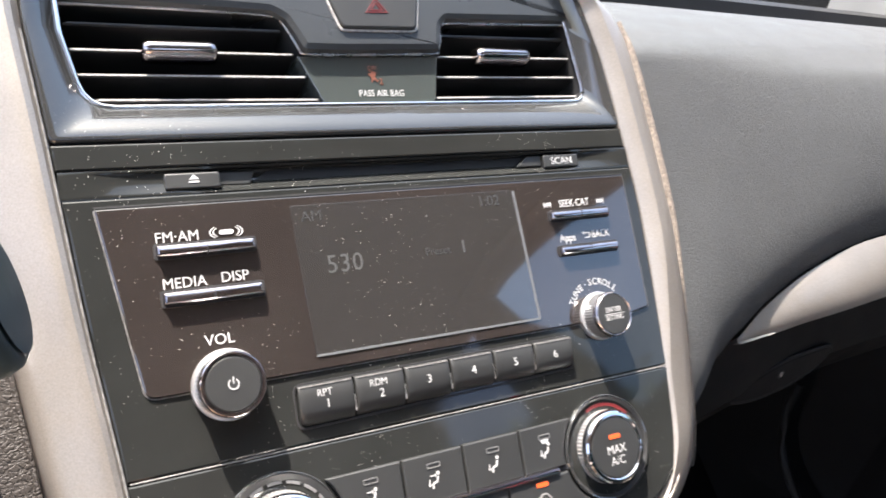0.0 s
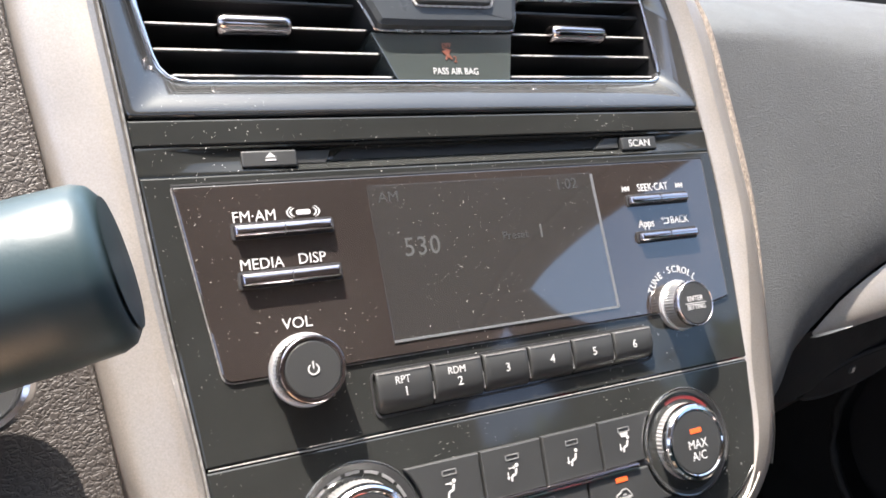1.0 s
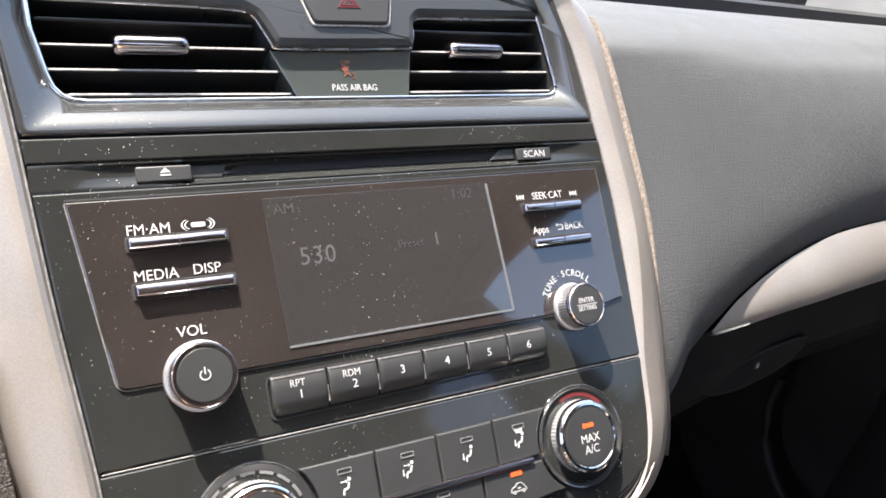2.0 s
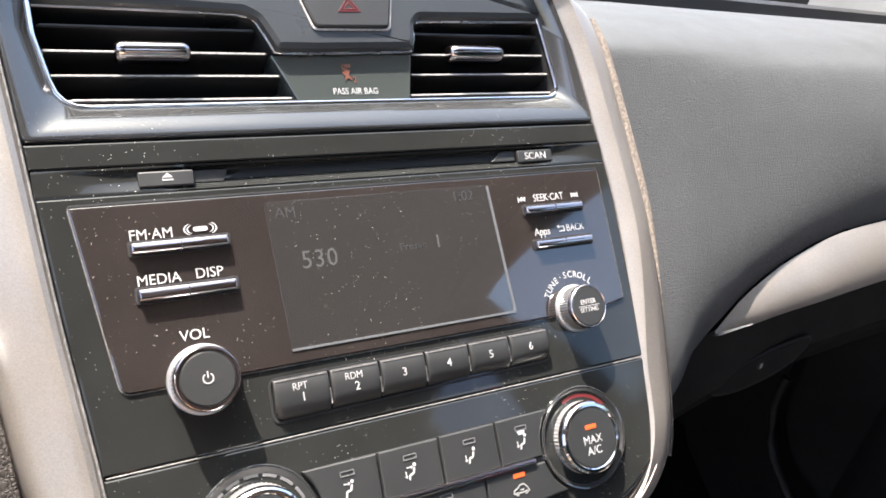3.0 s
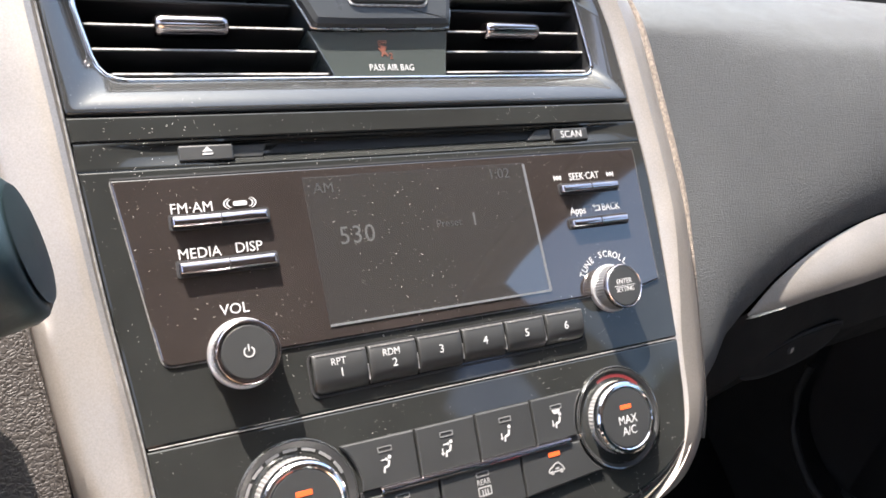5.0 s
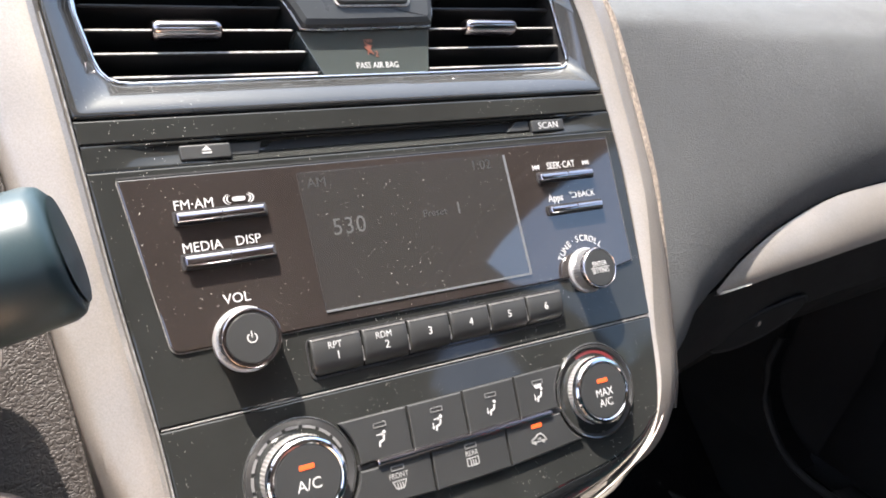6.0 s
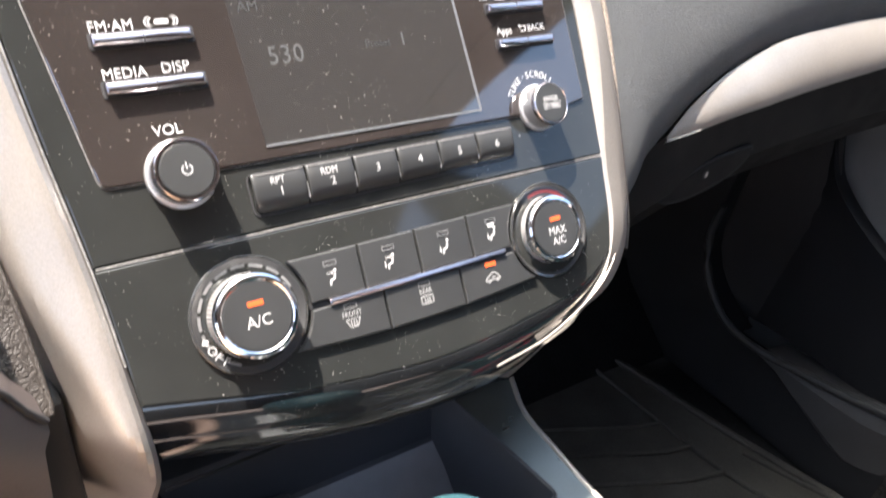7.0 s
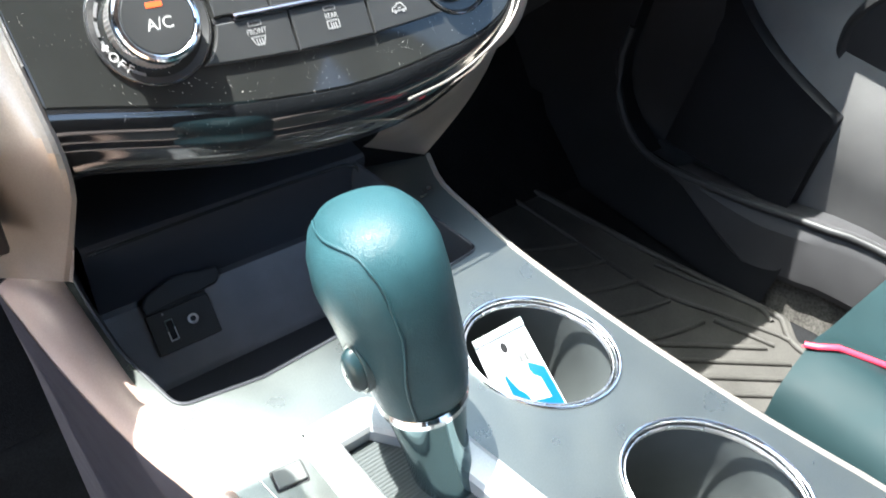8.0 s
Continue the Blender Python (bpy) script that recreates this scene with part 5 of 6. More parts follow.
part("aux_ring", lathe([(0.0032, 0.0), (0.0032, -0.0032), (0.0027, -0.0035), (0.0019, -0.0033), (0.0017, -0.0026)], 0.0058, 0.0015, 24, cap=False), SATIN_CHROME, usb)
part("aux_mouth", lathe([(0.0018, 0.0), (0.0018, -0.0025), (0.001, -0.0024)], 0.0058, 0.0015, 24), VOID, usb)
part("flap", plate(rounded([(-0.0190, 0.0128), (0.0255, 0.0160), (0.0290, 0.0200), (0.0285, 0.0262), (0.0180, 0.0268), (0.0120, 0.0290), (-0.0010, 0.0290), (-0.0070, 0.0262), (-0.0145, 0.0245), (-0.0198, 0.0190)], 0.002, 4), -0.0085, -0.0045, 0.0014), RUBBER, usb, "black rubber socket flap, open")
part("flap_hinge", box(-0.0185, -0.0050, 0.0125, 0.0180, 0.0010, 0.0150, 0.0006), RUBBER, usb)
part("socket_mark", plate(circle(-0.0095, 0.0105, 0.0007, 10), -0.0024, 0.0, 0.0001), WHITE, usb)


def cup(x, s, a, b, turn):
    """A cup holder: fine double chrome ring, smooth grey well and floor."""
    def turned(prof, cap):
        rows = [[(u, v, -d) for u, v in oval(x, s, a + r, b + r, turn, 64)] for r, d in prof]
        bm = grid(rows, closed_v=True)
        if cap:
            bm.verts.ensure_lookup_table()
            bm.faces.new(bm.verts[(len(prof) - 1) * 64:])
        return bm
    c = part("cup_holder", turned([(0.0005, 0.0), (-0.0010, 0.004), (-0.002, 0.03), (-0.005, 0.070), (-0.008, 0.077), (-0.013, 0.080)], True), CUP_PLASTIC, console, "smooth grey cup well", angle=60)
    part("chrome_ring", turned([(0.0013, 0.0004), (0.0011, -0.0010), (0.0003, -0.0015), (-0.0008, -0.0010), (-0.0013, 0.0010)], False), CHROME, c, angle=80)
    part("inner_ring", turned([(-0.0022, 0.0022), (-0.0027, 0.0012), (-0.0034, 0.0014), (-0.0036, 0.0040)], False), DULL_CHROME, c, angle=80)
    return c


cup(*CUP1)
cup(*CUP2)
# shift gate: raised bright frame, slotted well, release button
gi = inset(GATE, 0.0165)
g = np.array(GATE)
rows = [[(x, s, n) for x, s in g + (np.array(gi) - g) * k] for k, n in ((-0.06, -0.0012), (0.0, 0.0016), (0.15, 0.0024), (0.7, 0.0020), (0.9, 0.0010), (1.0, -0.0015), (1.02, -0.010))]
part("gate_frame", grid(rows, closed_v=True), GATE_PAINT, console, "raised silver gate frame, its sunlit paleness painted in")
part("gate_floor", grid([[(x, s, -0.0090 - 0.0002 * math.cos(s * 2 * math.pi / 0.0018)) for s in np.linspace(-0.31, -0.13, 600)] for x in (-0.08, 0.006)]), CUP_PLASTIC, console, "finely ribbed sliding shutter")

lock = part("release_button", plate(rounded(rect(-0.0070, -0.0048, 0.0070, 0.0048), 0.0012), -0.0022, 0.002, 0.0008), RELEASE, console, m=Matrix.Translation((-0.0890, -0.1520, 0.0)) @ pose(0, 0, 0, 0, 0, -8) @ pose(0, 0, 0, -90))
part("button_gap", ring_plate(rounded(rect(-0.0078, -0.0056, 0.0078, 0.0056), 0.0014), rounded(rect(-0.0070, -0.0048, 0.0070, 0.0048), 0.0012), -0.0004, 0.002, 0.0001), VOID, lock)
part("panel_seam", tube([(-0.1080, -0.098, 0.0003), (-0.1010, -0.145, 0.0003), (-0.0935, -0.19, 0.0003), (-0.088, -0.30, 0.0003)], 0.00035, 6), DULL_CHROME, console)

# ---- gear lever ----
KB, KT = Vector((-0.0325, -0.2105, 0.456)), Vector((-0.0450, -0.186, 0.5450))
kax = (KT - KB).normalized()
kr = Vector((0.94, -0.34, 0)).normalized()
kr = (kr - kax * kr.dot(kax)).normalized()
kf = kax.cross(kr)
KM = Matrix((( kr.x, kf.x, kax.x, KB.x), (kr.y, kf.y, kax.y, KB.y), (kr.z, kf.z, kax.z, KB.z), (0, 0, 0, 1)))
lever = thing("gear_lever", KM, "leather gear lever with a thumb button and chrome collar", "gear lever")
rows = []
for s, rx, ry, cx, cy in ((0.000, 0.0195, 0.0210, 0.001, 0), (0.004, 0.0220, 0.0235, 0.001, 0), (0.015, 0.0242, 0.0260, 0.0005, 0), (0.032, 0.0265, 0.0288, -0.001, 0.001), (0.048, 0.0275, 0.0312, -0.002, 0.002), (0.060, 0.0286, 0.0326, -0.003, 0.003), (0.071, 0.0276, 0.0318, -0.003, 0.003), (0.079, 0.0246, 0.0286, -0.003, 0.003), (0.0845, 0.0196, 0.0230, -0.003, 0.003), (0.0878, 0.0130, 0.0155, -0.003, 0.003), (0.0892, 0.0050, 0.0060, -0.003, 0.003)):
    row = []
    for q in np.linspace(0, 2 * math.pi, 56, endpoint=False):
        ex = abs(math.cos(q)) ** 0.85 * math.copysign(1, math.cos(q))
        ey = abs(math.sin(q)) ** 0.85 * math.copysign(1, math.sin(q))
        row.append((cx + 0.94 * rx * ex, cy + 0.94 * ry * ey, s * 1.07))
    rows.append(row)
bm = grid(rows, closed_v=True)
bm.verts.ensure_lookup_table()
bm.faces.new(bm.verts[-56:])
bm.faces.new(bm.verts[:56])
part("knob", bm, KNOB_LEATHER, lever, "black leather knob", angle=75)
# raised seam over the crown
def on_knob(q, s, out=0.0006):
    tab = [(r[0], r[1], r[2], r[3], r[4]) for r in KTAB]
    ss = [r[0] for r in tab]
    rx, ry, cx, cy = (float(np.interp(s, ss, [r[k] for r in tab])) for k in (1, 2, 3, 4))
    ex = abs(math.cos(q)) ** 0.85 * math.copysign(1, math.cos(q))
    ey = abs(math.sin(q)) ** 0.85 * math.copysign(1, math.sin(q))
    return (cx + (0.94 * rx + out) * ex, cy + (0.94 * ry + out) * ey, s * 1.07)


KTAB = [(0.000, 0.0195, 0.0210, 0.001, 0), (0.004, 0.0220, 0.0235, 0.001, 0), (0.015, 0.0242, 0.0260, 0.0005, 0), (0.032, 0.0265, 0.0288, -0.001, 0.001), (0.048, 0.0275, 0.0312, -0.002, 0.002), (0.060, 0.0286, 0.0326, -0.003, 0.003), (0.071, 0.0276, 0.0318, -0.003, 0.003), (0.079, 0.0246, 0.0286, -0.003, 0.003), (0.0845, 0.0196, 0.0230, -0.003, 0.003)]
part("seam", tube([on_knob(radians(q), s) for q, s in spline([(160, 0.0838), (190, 0.0845), (222, 0.0843), (248, 0.0815), (261, 0.0725), (264.5, 0.060), (264, 0.047), (258.5, 0.034), (252.5, 0.0224), (249, 0.004)], 48)], 0.0006, 8), KNOB_LEATHER, lever, "raised seam")
part("collar", grid([[tuple(Vector((0.001 + rx * math.cos(q), ry * math.sin(q), s))) for q in np.linspace(0, 2 * math.pi, 48, endpoint=False)] for s, rx, ry in ((0.001, 0.0200, 0.0213), (-0.001, 0.0208, 0.0222), (-0.0035, 0.0205, 0.0220), (-0.005, 0.0170, 0.0185))], closed_v=True), CHROME, lever, "bright chrome collar")
part("stem", grid([[tuple(Vector((0.001 + rx * math.cos(q), ry * math.sin(q), s))) for q in np.linspace(0, 2 * math.pi, 40, endpoint=False)] for s, rx, ry in ((-0.003, 0.0190, 0.0202), (-0.012, 0.0180, 0.0190), (-0.028, 0.0160, 0.0172), (-0.046, 0.0150, 0.0168), (-0.066, 0.0150, 0.0175))], closed_v=True), STEM, lever, "glossy chrome tapering stem, blue reflection painted in")
B = Vector((on_knob(radians(211), 0.034, 0.0))[0:3])
bax = Vector((math.cos(radians(206)), math.sin(radians(206)), 0.0)).normalized()
bu = bax.cross(Vector((0, 0, 1))).normalized()
bv = bu.cross(bax)
rows = []
for d, r in ((-0.004, 1.18), (0.0012, 1.18), (0.0016, 1.05), (0.0014, 0.97), (0.0040, 0.90), (0.0054, 0.74), (0.0062, 0.42), (0.0064, 0.1)):
    rows.append([tuple(B + bax * d + bu * (0.0056 * r * math.cos(q)) + bv * (0.0112 * r * math.sin(q))) for q in np.linspace(0, 2 * math.pi, 32, endpoint=False)])
# button's black is shifted to teal to paint the sky's cast
part("thumb_button", grid(rows, closed_v=True), mat("gloss_black_button_teal_cast", (0.010, 0.026, 0.030), 0.36, mottle=0.1), lever, "glossy dark thumb button", angle=70)

# printed card standing in the front cup holder
card = thing("price_tag_card", CONSOLE, "small white card with blue print in the cup holder", "card")
ctop = [Vector((0.0335, -0.1368, -0.004)), Vector((0.0691, -0.1375, -0.004))]
cbot = [Vector((0.0405, -0.1765, -0.045)), Vector((0.0800, -0.1850, -0.045))]


def on_card(a, b, lift=0.0):
    p = ctop[0].lerp(ctop[1], a)
    q = cbot[0].lerp(cbot[1], a)
    nrm = (ctop[1] - ctop[0]).cross(cbot[0] - ctop[0]).normalized()
    nrm = nrm if nrm.z > 0 else -nrm
    return p.lerp(q, b) + nrm * lift


def card_patch(poly, lift):
    bm = bmesh.new()
    t = [bm.verts.new(on_card(a, b, lift)) for a, b in poly]
    u = [bm.verts.new(on_card(a, b, lift - 0.0005)) for a, b in poly]
    bm.faces.new(t)
    bm.faces.new(u[::-1])
    for k in range(len(t)):
        bm.faces.new((t[k], u[k], u[(k + 1) % len(t)], t[(k + 1) % len(t)]))
    return bm


part("sheet", card_patch(rect(0, 0, 1, 1), 0.0), CARD, card)
part("hole", card_patch(circle(0.46, 0.19, 0.055, 16), 0.0008), VOID, card)
part("print", card_patch(rounded([(0.24, 0.46), (0.45, 0.38), (0.50, 0.56), (0.66, 0.58), (0.72, 0.41), (0.96, 0.52), (0.97, 0.94), (0.26, 0.94)], 0.03), 0.0008), CARDBLUE, card, "blue print")
part("print", merge(*[card_patch(rect(0.40 + 0.11 * k, 0.32, 0.46 + 0.11 * k, 0.40), 0.0008) for k in range(4)]), DIMPRINT, card)
part("fold", card_patch(rect(0, 0, 1, 0.07), 0.0009), mat("card_edge_blue", (0.45, 0.6, 0.68), 0.4, mottle=0.05), card)

# ---- passenger footwell, door and seat ----
FLOOR_Z = 0.095
floor = part("floor", box(-0.85, -1.4, FLOOR_Z - 0.08, 0.95, 0.75, FLOOR_Z - 0.004), CARPET)
tagged(floor, "dark carpeted car floor", "floor", kind="structure")
fmat = thing("floor_mat", Matrix.Translation((0.40, -0.08, FLOOR_Z)), "dark ribbed rubber floor mat, partly sunlit", "floor mat")
MATP = rounded([(-0.25, -0.46), (0.17, -0.46), (0.185, -0.13), (0.215, -0.10), (0.205, -0.055), (0.165, 0.10), (0.13, 0.29), (-0.22, 0.30)], [0.03, 0.03, 0.01, 0.012, 0.02, 0.03, 0.05, 0.05], 6)
bm = plate(MATP, -0.007, 0.0, 0.003)
bmesh.ops.transform(bm, matrix=pose(0, 0, 0, -90), verts=bm.verts)
part("base", bm, MAT_RUBBER, fmat)


def mat_rib(pts, r=0.0034):
    return tube([(x, y, 0.0085) for x, y in pts], r, 6)


part("rim_rib", mat_rib([tuple(q) for q in inset(MATP, 0.012)] + [tuple(inset(MATP, 0.012)[0])], 0.0045), MAT_RUBBER, fmat)


def floor_rib(pts):
    part("rib", mat_rib([(x - 0.40, y + 0.08) for x, y in spline(pts, 14)]), MAT_RUBBER, fmat)


floor_rib([(0.480, 0.190), (0.486, 0.150), (0.501, -0.039), (0.540, -0.125), (0.575, -0.196), (0.585, -0.26)])
for k in range(8):
    c = 0.170 - 0.0235 * k
    x1 = 0.540 + 0.002 * k
    floor_rib([(x, (c - 0.6 * x) / 0.8) for x in np.linspace(0.30, x1, 4)])
for k in range(5):
    floor_rib([(0.300, -0.040 + 0.047 * k), (0.372, -0.072 + 0.047 * k), (0.446, -0.108 + 0.047 * k), (0.512 - 0.006 * k, -0.122 + 0.047 * k)])
floor_rib([(0.525, -0.128), (0.538, -0.160), (0.552, -0.196)])
floor_rib([(0.545, -0.02), (0.566, -0.075), (0.588, -0.130), (0.594, -0.152), (0.586, -0.172)])

firewall = part("wall_firewall", grid([[(x, 0.42, 0.71), (x, 0.38, 0.62), (x, 0.36, 0.40), (x, 0.34, 0.26), (x, 0.26, 0.16), (x, 0.16, FLOOR_Z)] for x in np.linspace(-0.85, 0.95, 12)]), CARPET)
tagged(firewall, "dark carpet rising under the dash", "carpet", kind="structure")

sill = thing("door_sill", ID, "dark plastic door sill with a rounded kick panel edge", "door sill")
path = [(0.610, 0.155, 0.345), (0.612, 0.160, 0.290), (0.606, 0.130, 0.232), (0.604, 0.070, 0.198), (0.612, -0.045, 0.205), (0.624, -0.165, 0.2255), (0.640, -0.24, 0.228), (0.66, -0.60, 0.23), (0.66, -1.3, 0.23)]
pp = spline(path, 70)
rows = []
for x, y, z in [q for q in pp if q[1] < 0.04 and q[2] < 0.26]:
    k = min(1.0, max(0.05, (0.03 - y) / 0.13))
    rows.append([(x + 0.006, y, z - 0.088 * k), (x - 0.006 * k, y, z - 0.084 * k), (x - 0.009 * k, y, z - 0.075 * k), (x - 0.006 * k, y, z - 0.020 * k), (x, y, z - 0.006 * k), (x + 0.005, y, z), (x + 0.014, y, z + 0.002), (x + 0.03, y, z - 0.003), (x + 0.055, y, z - 0.006)])
part("sill_cover", grid(rows), SILL, sill, "dark sill cover")
part("carpet_edge", grid([[(x + 0.004, y, z - 0.080), (x + 0.000, y, (z - 0.085 + FLOOR_Z) / 2), (x - 0.008, y, FLOOR_Z - 0.003)] for x, y, z in pp if y < -0.10]), SILL_CARPET, sill, "carpet below the sill cover, coloured lighter for the sun")
BEAD_Z, BEAD_Y = (0.198, 0.232, 0.290, 0.345, 0.40, 0.60), (0.075, 0.132, 0.160, 0.155, 0.150, 0.140)
part("kick_panel", grid([[(0.640, y0, z)] + [(0.612 - 0.02 * k, y0 + (0.40 - y0) * k, z) for k in np.linspace(0, 1, 8)] for z in np.linspace(0.198, 0.60, 16) for y0 in [float(np.interp(z, BEAD_Z, BEAD_Y))]]), PLASTIC, sill)
part("kick_base", grid([[(0.608 - 0.012 * k, 0.40 - 0.545 * k, FLOOR_Z), (0.612, 0.40 - 0.545 * k, 0.15), (0.618, 0.40 - 0.545 * k, 0.199)] for k in np.linspace(0, 1, 12)]), PLASTIC, sill)
part("edge_bead", tube([(x + 0.002, y, z + 0.001) for x, y, z in pp[:34]], 0.0052, 10), RUBBER, sill)

door = thing("passenger_door", ID, "dark grained door panel with pocket and speaker grille", "car door")
rows = []
for y in np.linspace(0.32, -1.25, 50):
    rows.append([(0.690, y, 0.06), (0.680, y, 0.20), (0.668, y, 0.27), (0.662, y, 0.33), (0.664 + 0.006, y, 0.37), (0.690, y, 0.44), (0.700, y, 0.55), (0.690, y, 0.62), (0.665, y, 0.66), (0.675, y, 0.72), (0.700, y, 0.84), (0.72, y, 0.90), (0.76, y, 0.905)])
part("panel", grid(rows), DOOR, door, angle=60)
pk = spline([(0.664, 0.100, 0.600), (0.660, 0.086, 0.500), (0.656, 0.066, 0.433), (0.655, 0.042, 0.404), (0.654, 0.000, 0.376), (0.652, -0.042, 0.357), (0.650, -0.080, 0.344), (0.649, -0.108, 0.335)], 44)
rows = []
for k, (x, y, z) in enumerate(pk):
    rows.append([(x + 0.018, y, z + 0.004), (x + 0.004, y, z + 0.005), (x, y, z + 0.001), (x + 0.001, y, z - 0.004), (x + 0.003, y, z - 0.03), (x - 0.006, y, 0.205)])
e = pk[-1]
rows += [[(e[0] + 0.018, e[1] - 0.003, e[2] + 0.003), (e[0] + 0.005, e[1] - 0.004, e[2] + 0.003), (e[0] + 0.003, e[1] - 0.004, e[2] - 0.002), (e[0] + 0.004, e[1] - 0.004, e[2] - 0.006), (e[0] + 0.006, e[1] - 0.003, e[2] - 0.03), (e[0] + 0.012, e[1] + 0.004, 0.205)],
         [(e[0] + 0.03, e[1] - 0.004, e[2] + 0.002), (e[0] + 0.03, e[1] - 0.004, e[2] + 0.001), (e[0] + 0.03, e[1] - 0.004, e[2]), (e[0] + 0.03, e[1] - 0.004, e[2] - 0.006), (e[0] + 0.03, e[1] - 0.003, e[2] - 0.03), (e[0] + 0.03, e[1] + 0.004, 0.205)]]
part("map_pocket", grid(rows), PLASTIC, door, "moulded door pocket", angle=50)
part("pocket_wall", grid([[(0.636, float(np.interp(z, BEAD_Z, BEAD_Y)) + 0.004, z), (0.652, 0.09, z), (0.664, float(np.interp(z, (0.30, 0.43, 0.60), (0.0, 0.062, 0.098))), z)] for z in np.linspace(0.20, 0.60, 14)]), PLASTIC, door, angle=60)
part("armrest", box(0.600, -0.95, 0.600, 0.70, -0.30, 0.655, 0.018, 4), PLASTIC, door)
bm = lathe([(0.088, 0.0), (0.090, -0.006), (0.084, -0.009), (0.080, -0.004), (0.03, -0.006)], 0, 0, 48)
part("speaker_grille", bm, RUBBER, door, "round black speaker grille", m=Matrix.Translation((0.678, -0.155, 0.415)) @ pose(0, 0, 0, 0, -14, 0) @ pose(0, 0, 0, 0, 0, -90))

seat = thing("passenger_seat", Matrix.Translation((0.42, -0.60, FLOOR_Z)), "black leather car seat with red piping", "car seat")


def seat_cushion():
    rows = []
    for s in np.linspace(0, 1, 34):
        row = []
        for x in np.linspace(-1, 1, 41):
            e = abs(x)
            wx = 0.214 * math.copysign(min(e, 0.9) + (max(e, 0.9) - 0.9) * 0.45, x) / 0.945
            yf = 0.322 - 0.012 * e ** 4
            top = 0.270 + 0.016 * math.exp(-((e - 0.72) / 0.12) ** 2) - 0.036 * max(0, (e - 0.84) / 0.16) ** 1.8
            if s < 0.4:
                q = s / 0.4 * math.pi / 2
                y = yf - 0.050 * (1 - math.sin(q)) * 0.9
                z = 0.228 + (top - 0.228) * (1 - (1 - math.sin(q)) * 1.0) * 0.86
            else:
                t = (s - 0.4) / 0.6
                y = yf - 0.012 * math.sin(min(1, t * 6) * math.pi / 2) - 0.52 * max(0, t - 0.08)
                z = 0.228 + (top - 0.228) * (0.86 + 0.14 * math.sin(min(1, t * 5) * math.pi / 2)) - 0.025 * t
            row.append((wx, y, z))
        rows.append(row)
    return rows


cr = seat_cushion()
part("cushion", grid(cr), SEAT_LEATHER, seat, "black leather cushion", angle=60)
for sx in (-1, 1):
    xs = np.linspace(-1, 1, 41)
    line = []
    for k, row in enumerate(cr[12:30]):
        want = -0.172 + 0.045 * min(1, max(0, (0.320 - row[20][1]) / 0.05))
        r = np.array(row)
        line.append((sx * want, float(np.interp(want, r[:, 0], r[:, 1])) + (0.002 if k < 2 else 0), float(np.interp(want, r[:, 0], r[:, 2])) + 0.0025))
    part("piping", tube(line, 0.0023, 8), REDPIPE, seat, "red piping")
part("skirt", box(-0.165, -0.24, 0.03, 0.165, 0.285, 0.222, 0.012, 3), PLASTIC, seat, "black plastic seat base")
part("backrest", box(-0.24, -0.42, 0.26, 0.24, -0.24, 0.86, 0.06, 5), SEAT_LEATHER, seat)
for sx in (-0.17, 0.17):
    part("rail", box(sx - 0.02, -0.25, 0.0, sx + 0.02, 0.22, 0.045, 0.004), DULL_CHROME, seat)
# unseen; its tan cushion is added to bounce warm light onto the trim
dseat = thing("front_seat", Matrix.Translation((-0.42, -0.52, FLOOR_Z)), "unseen car seat, cushion made tan to bounce warm light", "car seat")
part("cushion", box(-0.24, -0.25, 0.10, 0.24, 0.27, 0.36, 0.05, 4), TAN_BOUNCE_CLOTH, dseat)
part("backrest", box(-0.24, -0.62, 0.25, 0.24, -0.44, 0.86, 0.06, 4), SEAT_LEATHER, dseat)

# ---- body shell that closes the place ----
ground = part("ground", grid([[(x, y, -0.25) for y in np.linspace(-300, 300, 5)] for x in np.linspace(-300, 300, 5)]), PAVING)
tagged(ground, "pinkish concrete paving round the car", "ground", kind="structure")
RAIL = [(0.30, 0.86), (-0.05, 1.020), (-0.41, 1.152), (-0.68, 1.262), (-0.92, 1.322), (-1.25, 1.335), (-1.60, 1.300), (-2.0, 1.22)]


def rail_height(y):
    return float(np.interp(-y, [-q[0] for q in RAIL], [q[1] for q in RAIL]))


rows = []
for y in np.linspace(-0.34, -2.0, 14):
    mid, low = 1.345 - 0.05 * max(0, y + 0.75) ** 2, rail_height(y) + 0.012
    rows.append([(x, y, mid - (mid - low) * abs(x / 0.63) ** 2.2) for x in np.linspace(-0.63, 0.63, 13)])
roof = part("ceiling", grid(rows), HEADLINER)
tagged(roof, "grey cloth headliner", "ceiling", kind="structure")
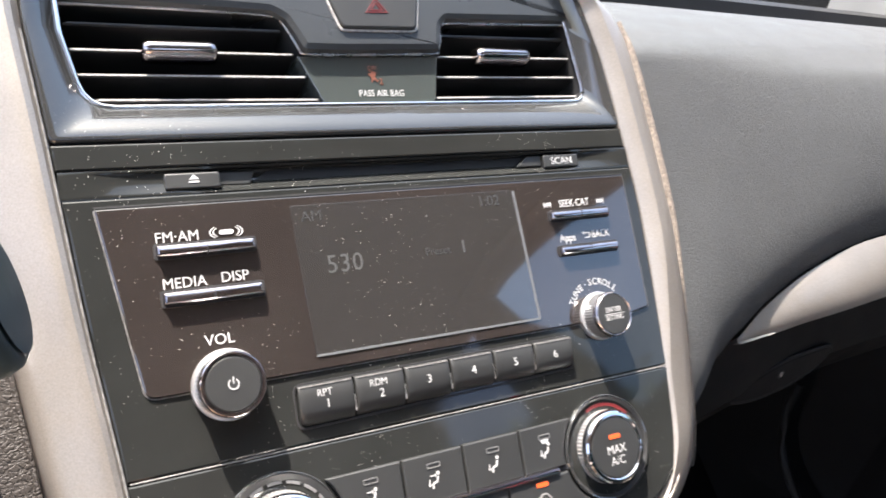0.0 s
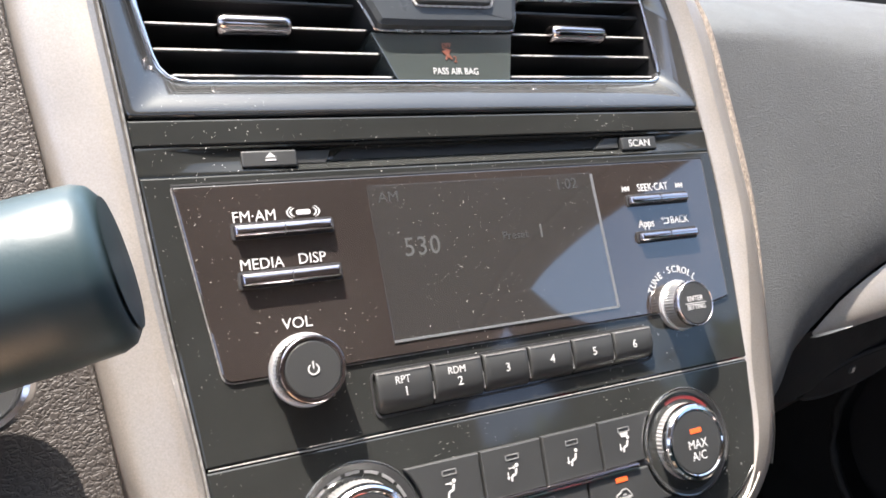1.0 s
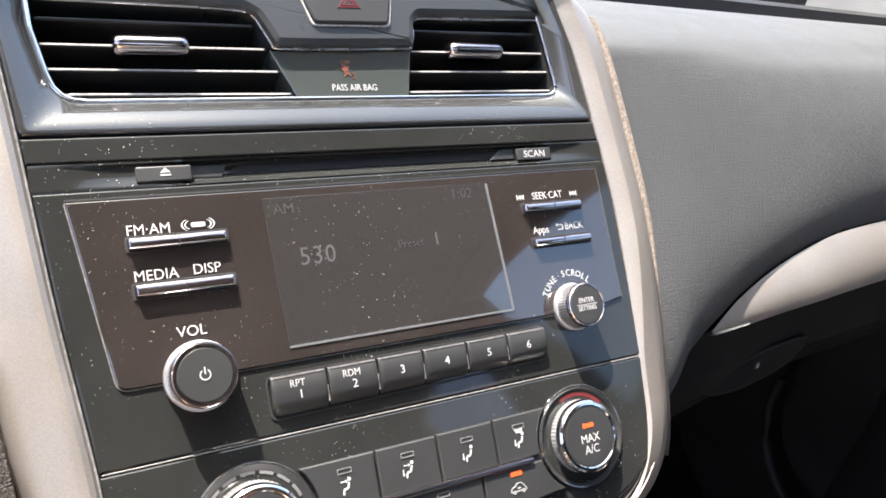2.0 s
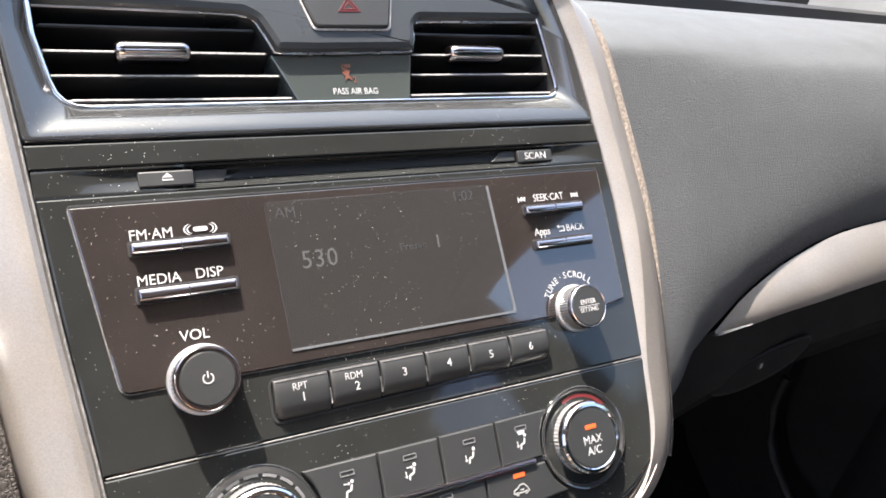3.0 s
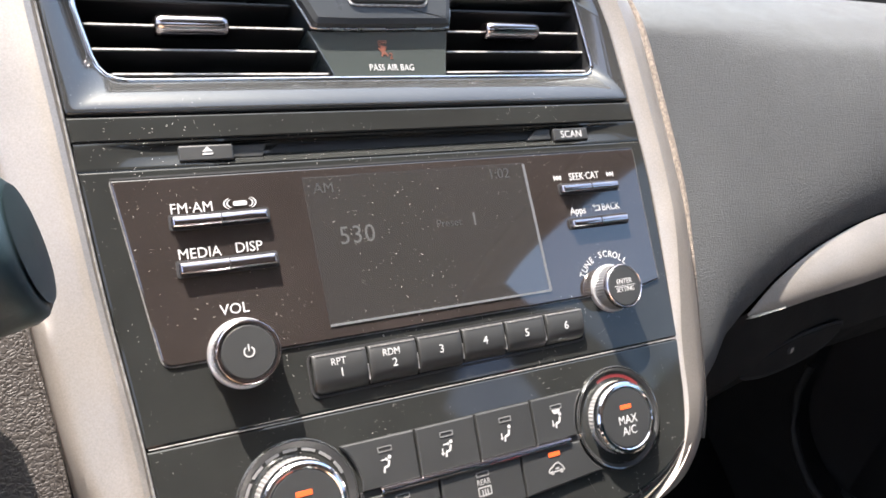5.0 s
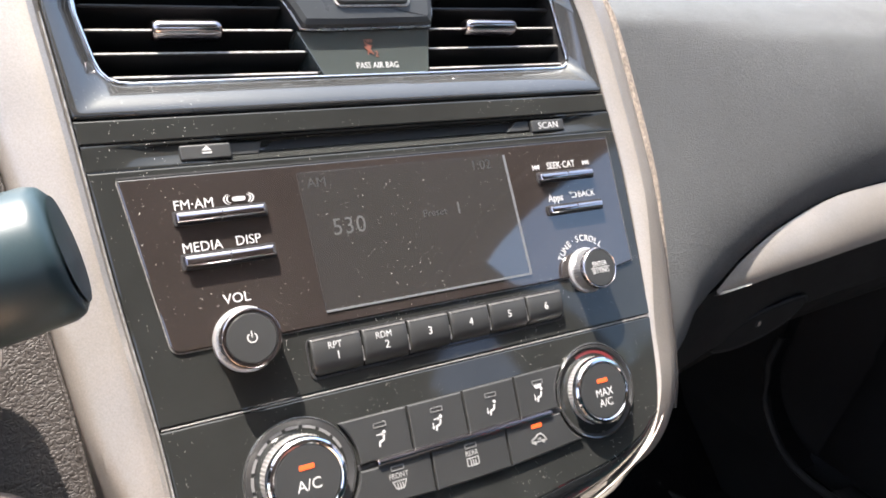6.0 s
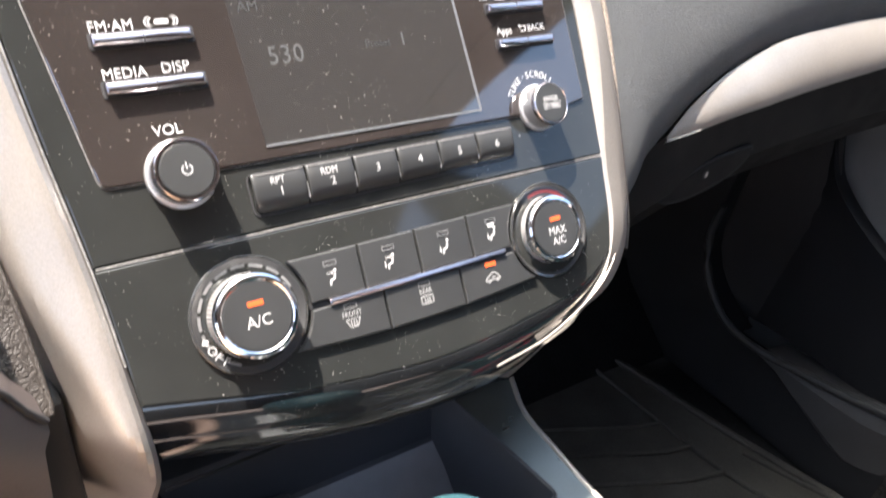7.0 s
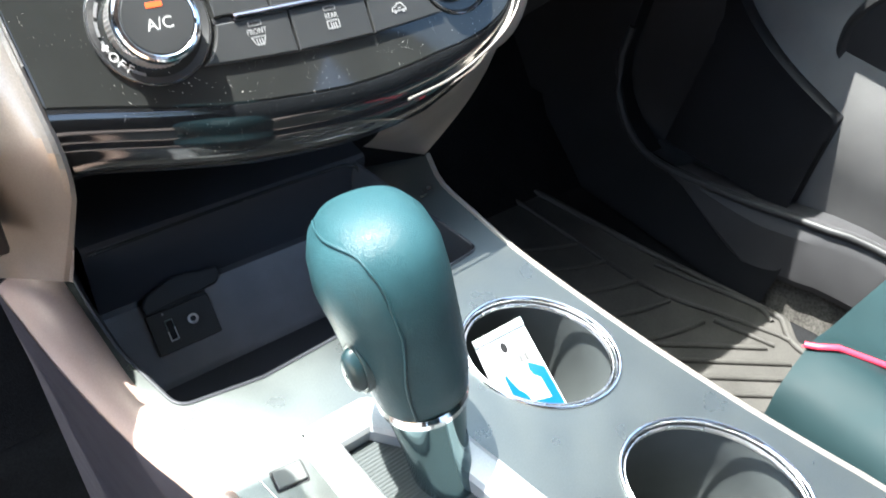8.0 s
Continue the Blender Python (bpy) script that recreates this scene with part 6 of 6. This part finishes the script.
for sx in (-1, 1):
    p = part("pillar_front", tube([(sx * 0.645, -0.41, 1.152), (sx * 0.69, -0.05, 1.020), (sx * 0.77, 0.30, 0.870), (sx * 0.80, 0.62, 0.75)], 0.038, 10), HEADLINER)
    tagged(p, "grey windscreen pillar", "pillar", kind="structure")
    p = part("pillar_middle", grid([[(sx * (x + 0.036 * math.cos(q)), y + w * math.sin(q), z) for q in np.linspace(0, 2 * math.pi, 20, endpoint=False)] for x, y, z, w in ((0.645, -0.965, 1.31, 0.055), (0.660, -0.950, 1.20, 0.075), (0.680, -0.915, 1.10, 0.110), (0.705, -0.900, 0.98, 0.125), (0.735, -0.905, 0.85, 0.13), (0.76, -0.93, 0.20, 0.14))], closed_v=True), HEADLINER)
    tagged(p, "grey door pillar", "pillar", kind="structure")
    p = part("pillar_rear", tube([(sx * 0.640, -1.50, 1.31), (sx * 0.68, -1.64, 1.10), (sx * 0.73, -1.80, 0.88)], 0.085, 12), HEADLINER)
    tagged(p, "grey rear pillar", "pillar", kind="structure")
    p = part("roof_rail", tube([(sx * 0.645, y, z) for y, z in spline(RAIL[2:], 24)], 0.038, 10), HEADLINER)
    tagged(p, "grey roof rail", "roof rail", kind="structure")
    if sx > 0:      # unseen driver's side left open to let in outside light
        g = part("window_side", grid([[(sx * 0.66, y, rail_height(y)), (sx * 0.70, y, 1.02), (sx * 0.745, y, 0.905)] for y in (-0.05, -0.3, -0.6, -0.96)]), GLASS)
        tagged(g, "tinted side window glass", "window", kind="structure")
        g.visible_shadow = False
    q = part("wall_quarter", box(min(sx * 0.72, sx * 0.78), -2.2, 0.1, max(sx * 0.72, sx * 0.78), -1.30, 0.90), PLASTIC)
    tagged(q, "dark rear door panel", "car door", kind="structure")
header = part("windscreen_header", tube([(x, -0.335 + 0.05 * (x / 0.62) ** 2, 1.325 - 0.130 * abs(x / 0.62) ** 2.2) for x in np.linspace(-0.62, 0.62, 14)], 0.028, 10), HEADLINER)
tagged(header, "grey windscreen header", "header", kind="structure")
ws = part("window_screen", grid([[(x, -0.34 + 0.98 * s + 0.06 * (x / 0.7) ** 2 * (1 - s), 1.33 - 0.60 * s ** 1.15 - 0.09 * (x / 0.7) ** 2 * (1 - s)) for x in np.linspace(-0.70, 0.70, 9)] for s in np.linspace(0, 1, 8)]), GLASS)
tagged(ws, "tinted windscreen glass", "window", kind="structure")
ws.visible_shadow = False
back = part("wall_rear", box(-0.75, -2.05, 0.1, 0.75, -1.95, 0.92), PLASTIC)
tagged(back, "dark rear seat back", "seat back", kind="structure")
# unseen walls added to keep stray daylight out of the footwell
for sx in (-1, 1):
    q = part("wall_cowl", box(min(sx * 0.70, sx * 0.84), 0.30, 0.05, max(sx * 0.70, sx * 0.84), 0.66, 0.80), CARPET)
    tagged(q, "unseen dark cowl side, added against light leaks", "panel", kind="structure")
hood = part("car_bonnet", box(-0.85, 0.62, 0.45, 0.85, 1.7, 0.72, 0.06, 3), BODY)
tagged(hood, "grey painted car bonnet", "bonnet")

# ---- trees beyond the car ----


def garden_tree(height, spread, seed):
    """A small tree: tapered trunk, limbs, and a crown of loose leaf clumps."""
    rnd = random.Random(seed)
    tree = thing("tree", Matrix.Translation((0, 0, -0.25)), "leafy green garden tree standing on the paving's far side", "tree", "trees beside the car")
    part("trunk", tube([(0.04 * math.sin(k), 0.03 * k, height * 0.5 * k / 6) for k in range(7)], 0.11, 8, taper=[1.3, 1.0, 0.95, 0.9, 0.8, 0.7, 0.5]), BARK, tree)
    clumps = []
    for k in range(9):
        a = 2.4 * k + rnd.uniform(-0.3, 0.3)
        r = spread * (0.25 + 0.55 * rnd.random())
        top = Vector((r * math.cos(a), r * math.sin(a), height * rnd.uniform(0.42, 0.86)))
        clumps.append((top, spread * rnd.uniform(0.38, 0.52)))
        low = Vector((0, 0.1, height * rnd.uniform(0.28, 0.46)))
        part("limb", tube([tuple(low), tuple(low.lerp(top, 0.5) + Vector((0, 0, 0.12))), tuple(top)], 0.04, 6, taper=[1.0, 0.7, 0.3]), BARK, tree)
    verts, faces = [], []
    for c, r in clumps:
        for k in range(150):
            d = Vector((rnd.gauss(0, 1), rnd.gauss(0, 1), rnd.gauss(0, 0.8)))
            p = c + d.normalized() * r * rnd.random() ** 0.35
            p.z = min(p.z, height)
            u = Vector((rnd.gauss(0, 1), rnd.gauss(0, 1), rnd.gauss(0, 1))).normalized() * rnd.uniform(0.09, 0.17)
            v = u.cross(Vector((rnd.gauss(0, 1), rnd.gauss(0, 1), rnd.gauss(0, 1)))).normalized() * rnd.uniform(0.05, 0.09)
            i = len(verts)
            verts += [tuple(p - u), tuple(p + v), tuple(p + u), tuple(p - v)]
            faces.append((i, i + 1, i + 2, i + 3))
    me = bpy.data.meshes.new("crown")
    me.from_pydata(verts, [], faces)
    me.materials.append(LEAF)
    crown = new("crown", me)
    crown.parent = tree
    return tree


first = garden_tree(4.1, 1.5, 5)
first.matrix_basis = Matrix.Translation((4.6, -6.4, -0.25))
for x, y, turn, size in ((6.3, -5.0, 70, 1.02), (3.2, -8.6, 200, 1.08), (7.6, -3.0, 310, 1.0), (8.2, -0.8, 140, 1.05), (5.4, -7.6, 20, 1.15), (7.4, -4.6, 250, 1.16)):
    copy_thing(first, Matrix.Translation((x, y, -0.25)) @ pose(0, 0, 0, 0, 0, turn) @ Matrix.Diagonal((size, size, size, 1)))
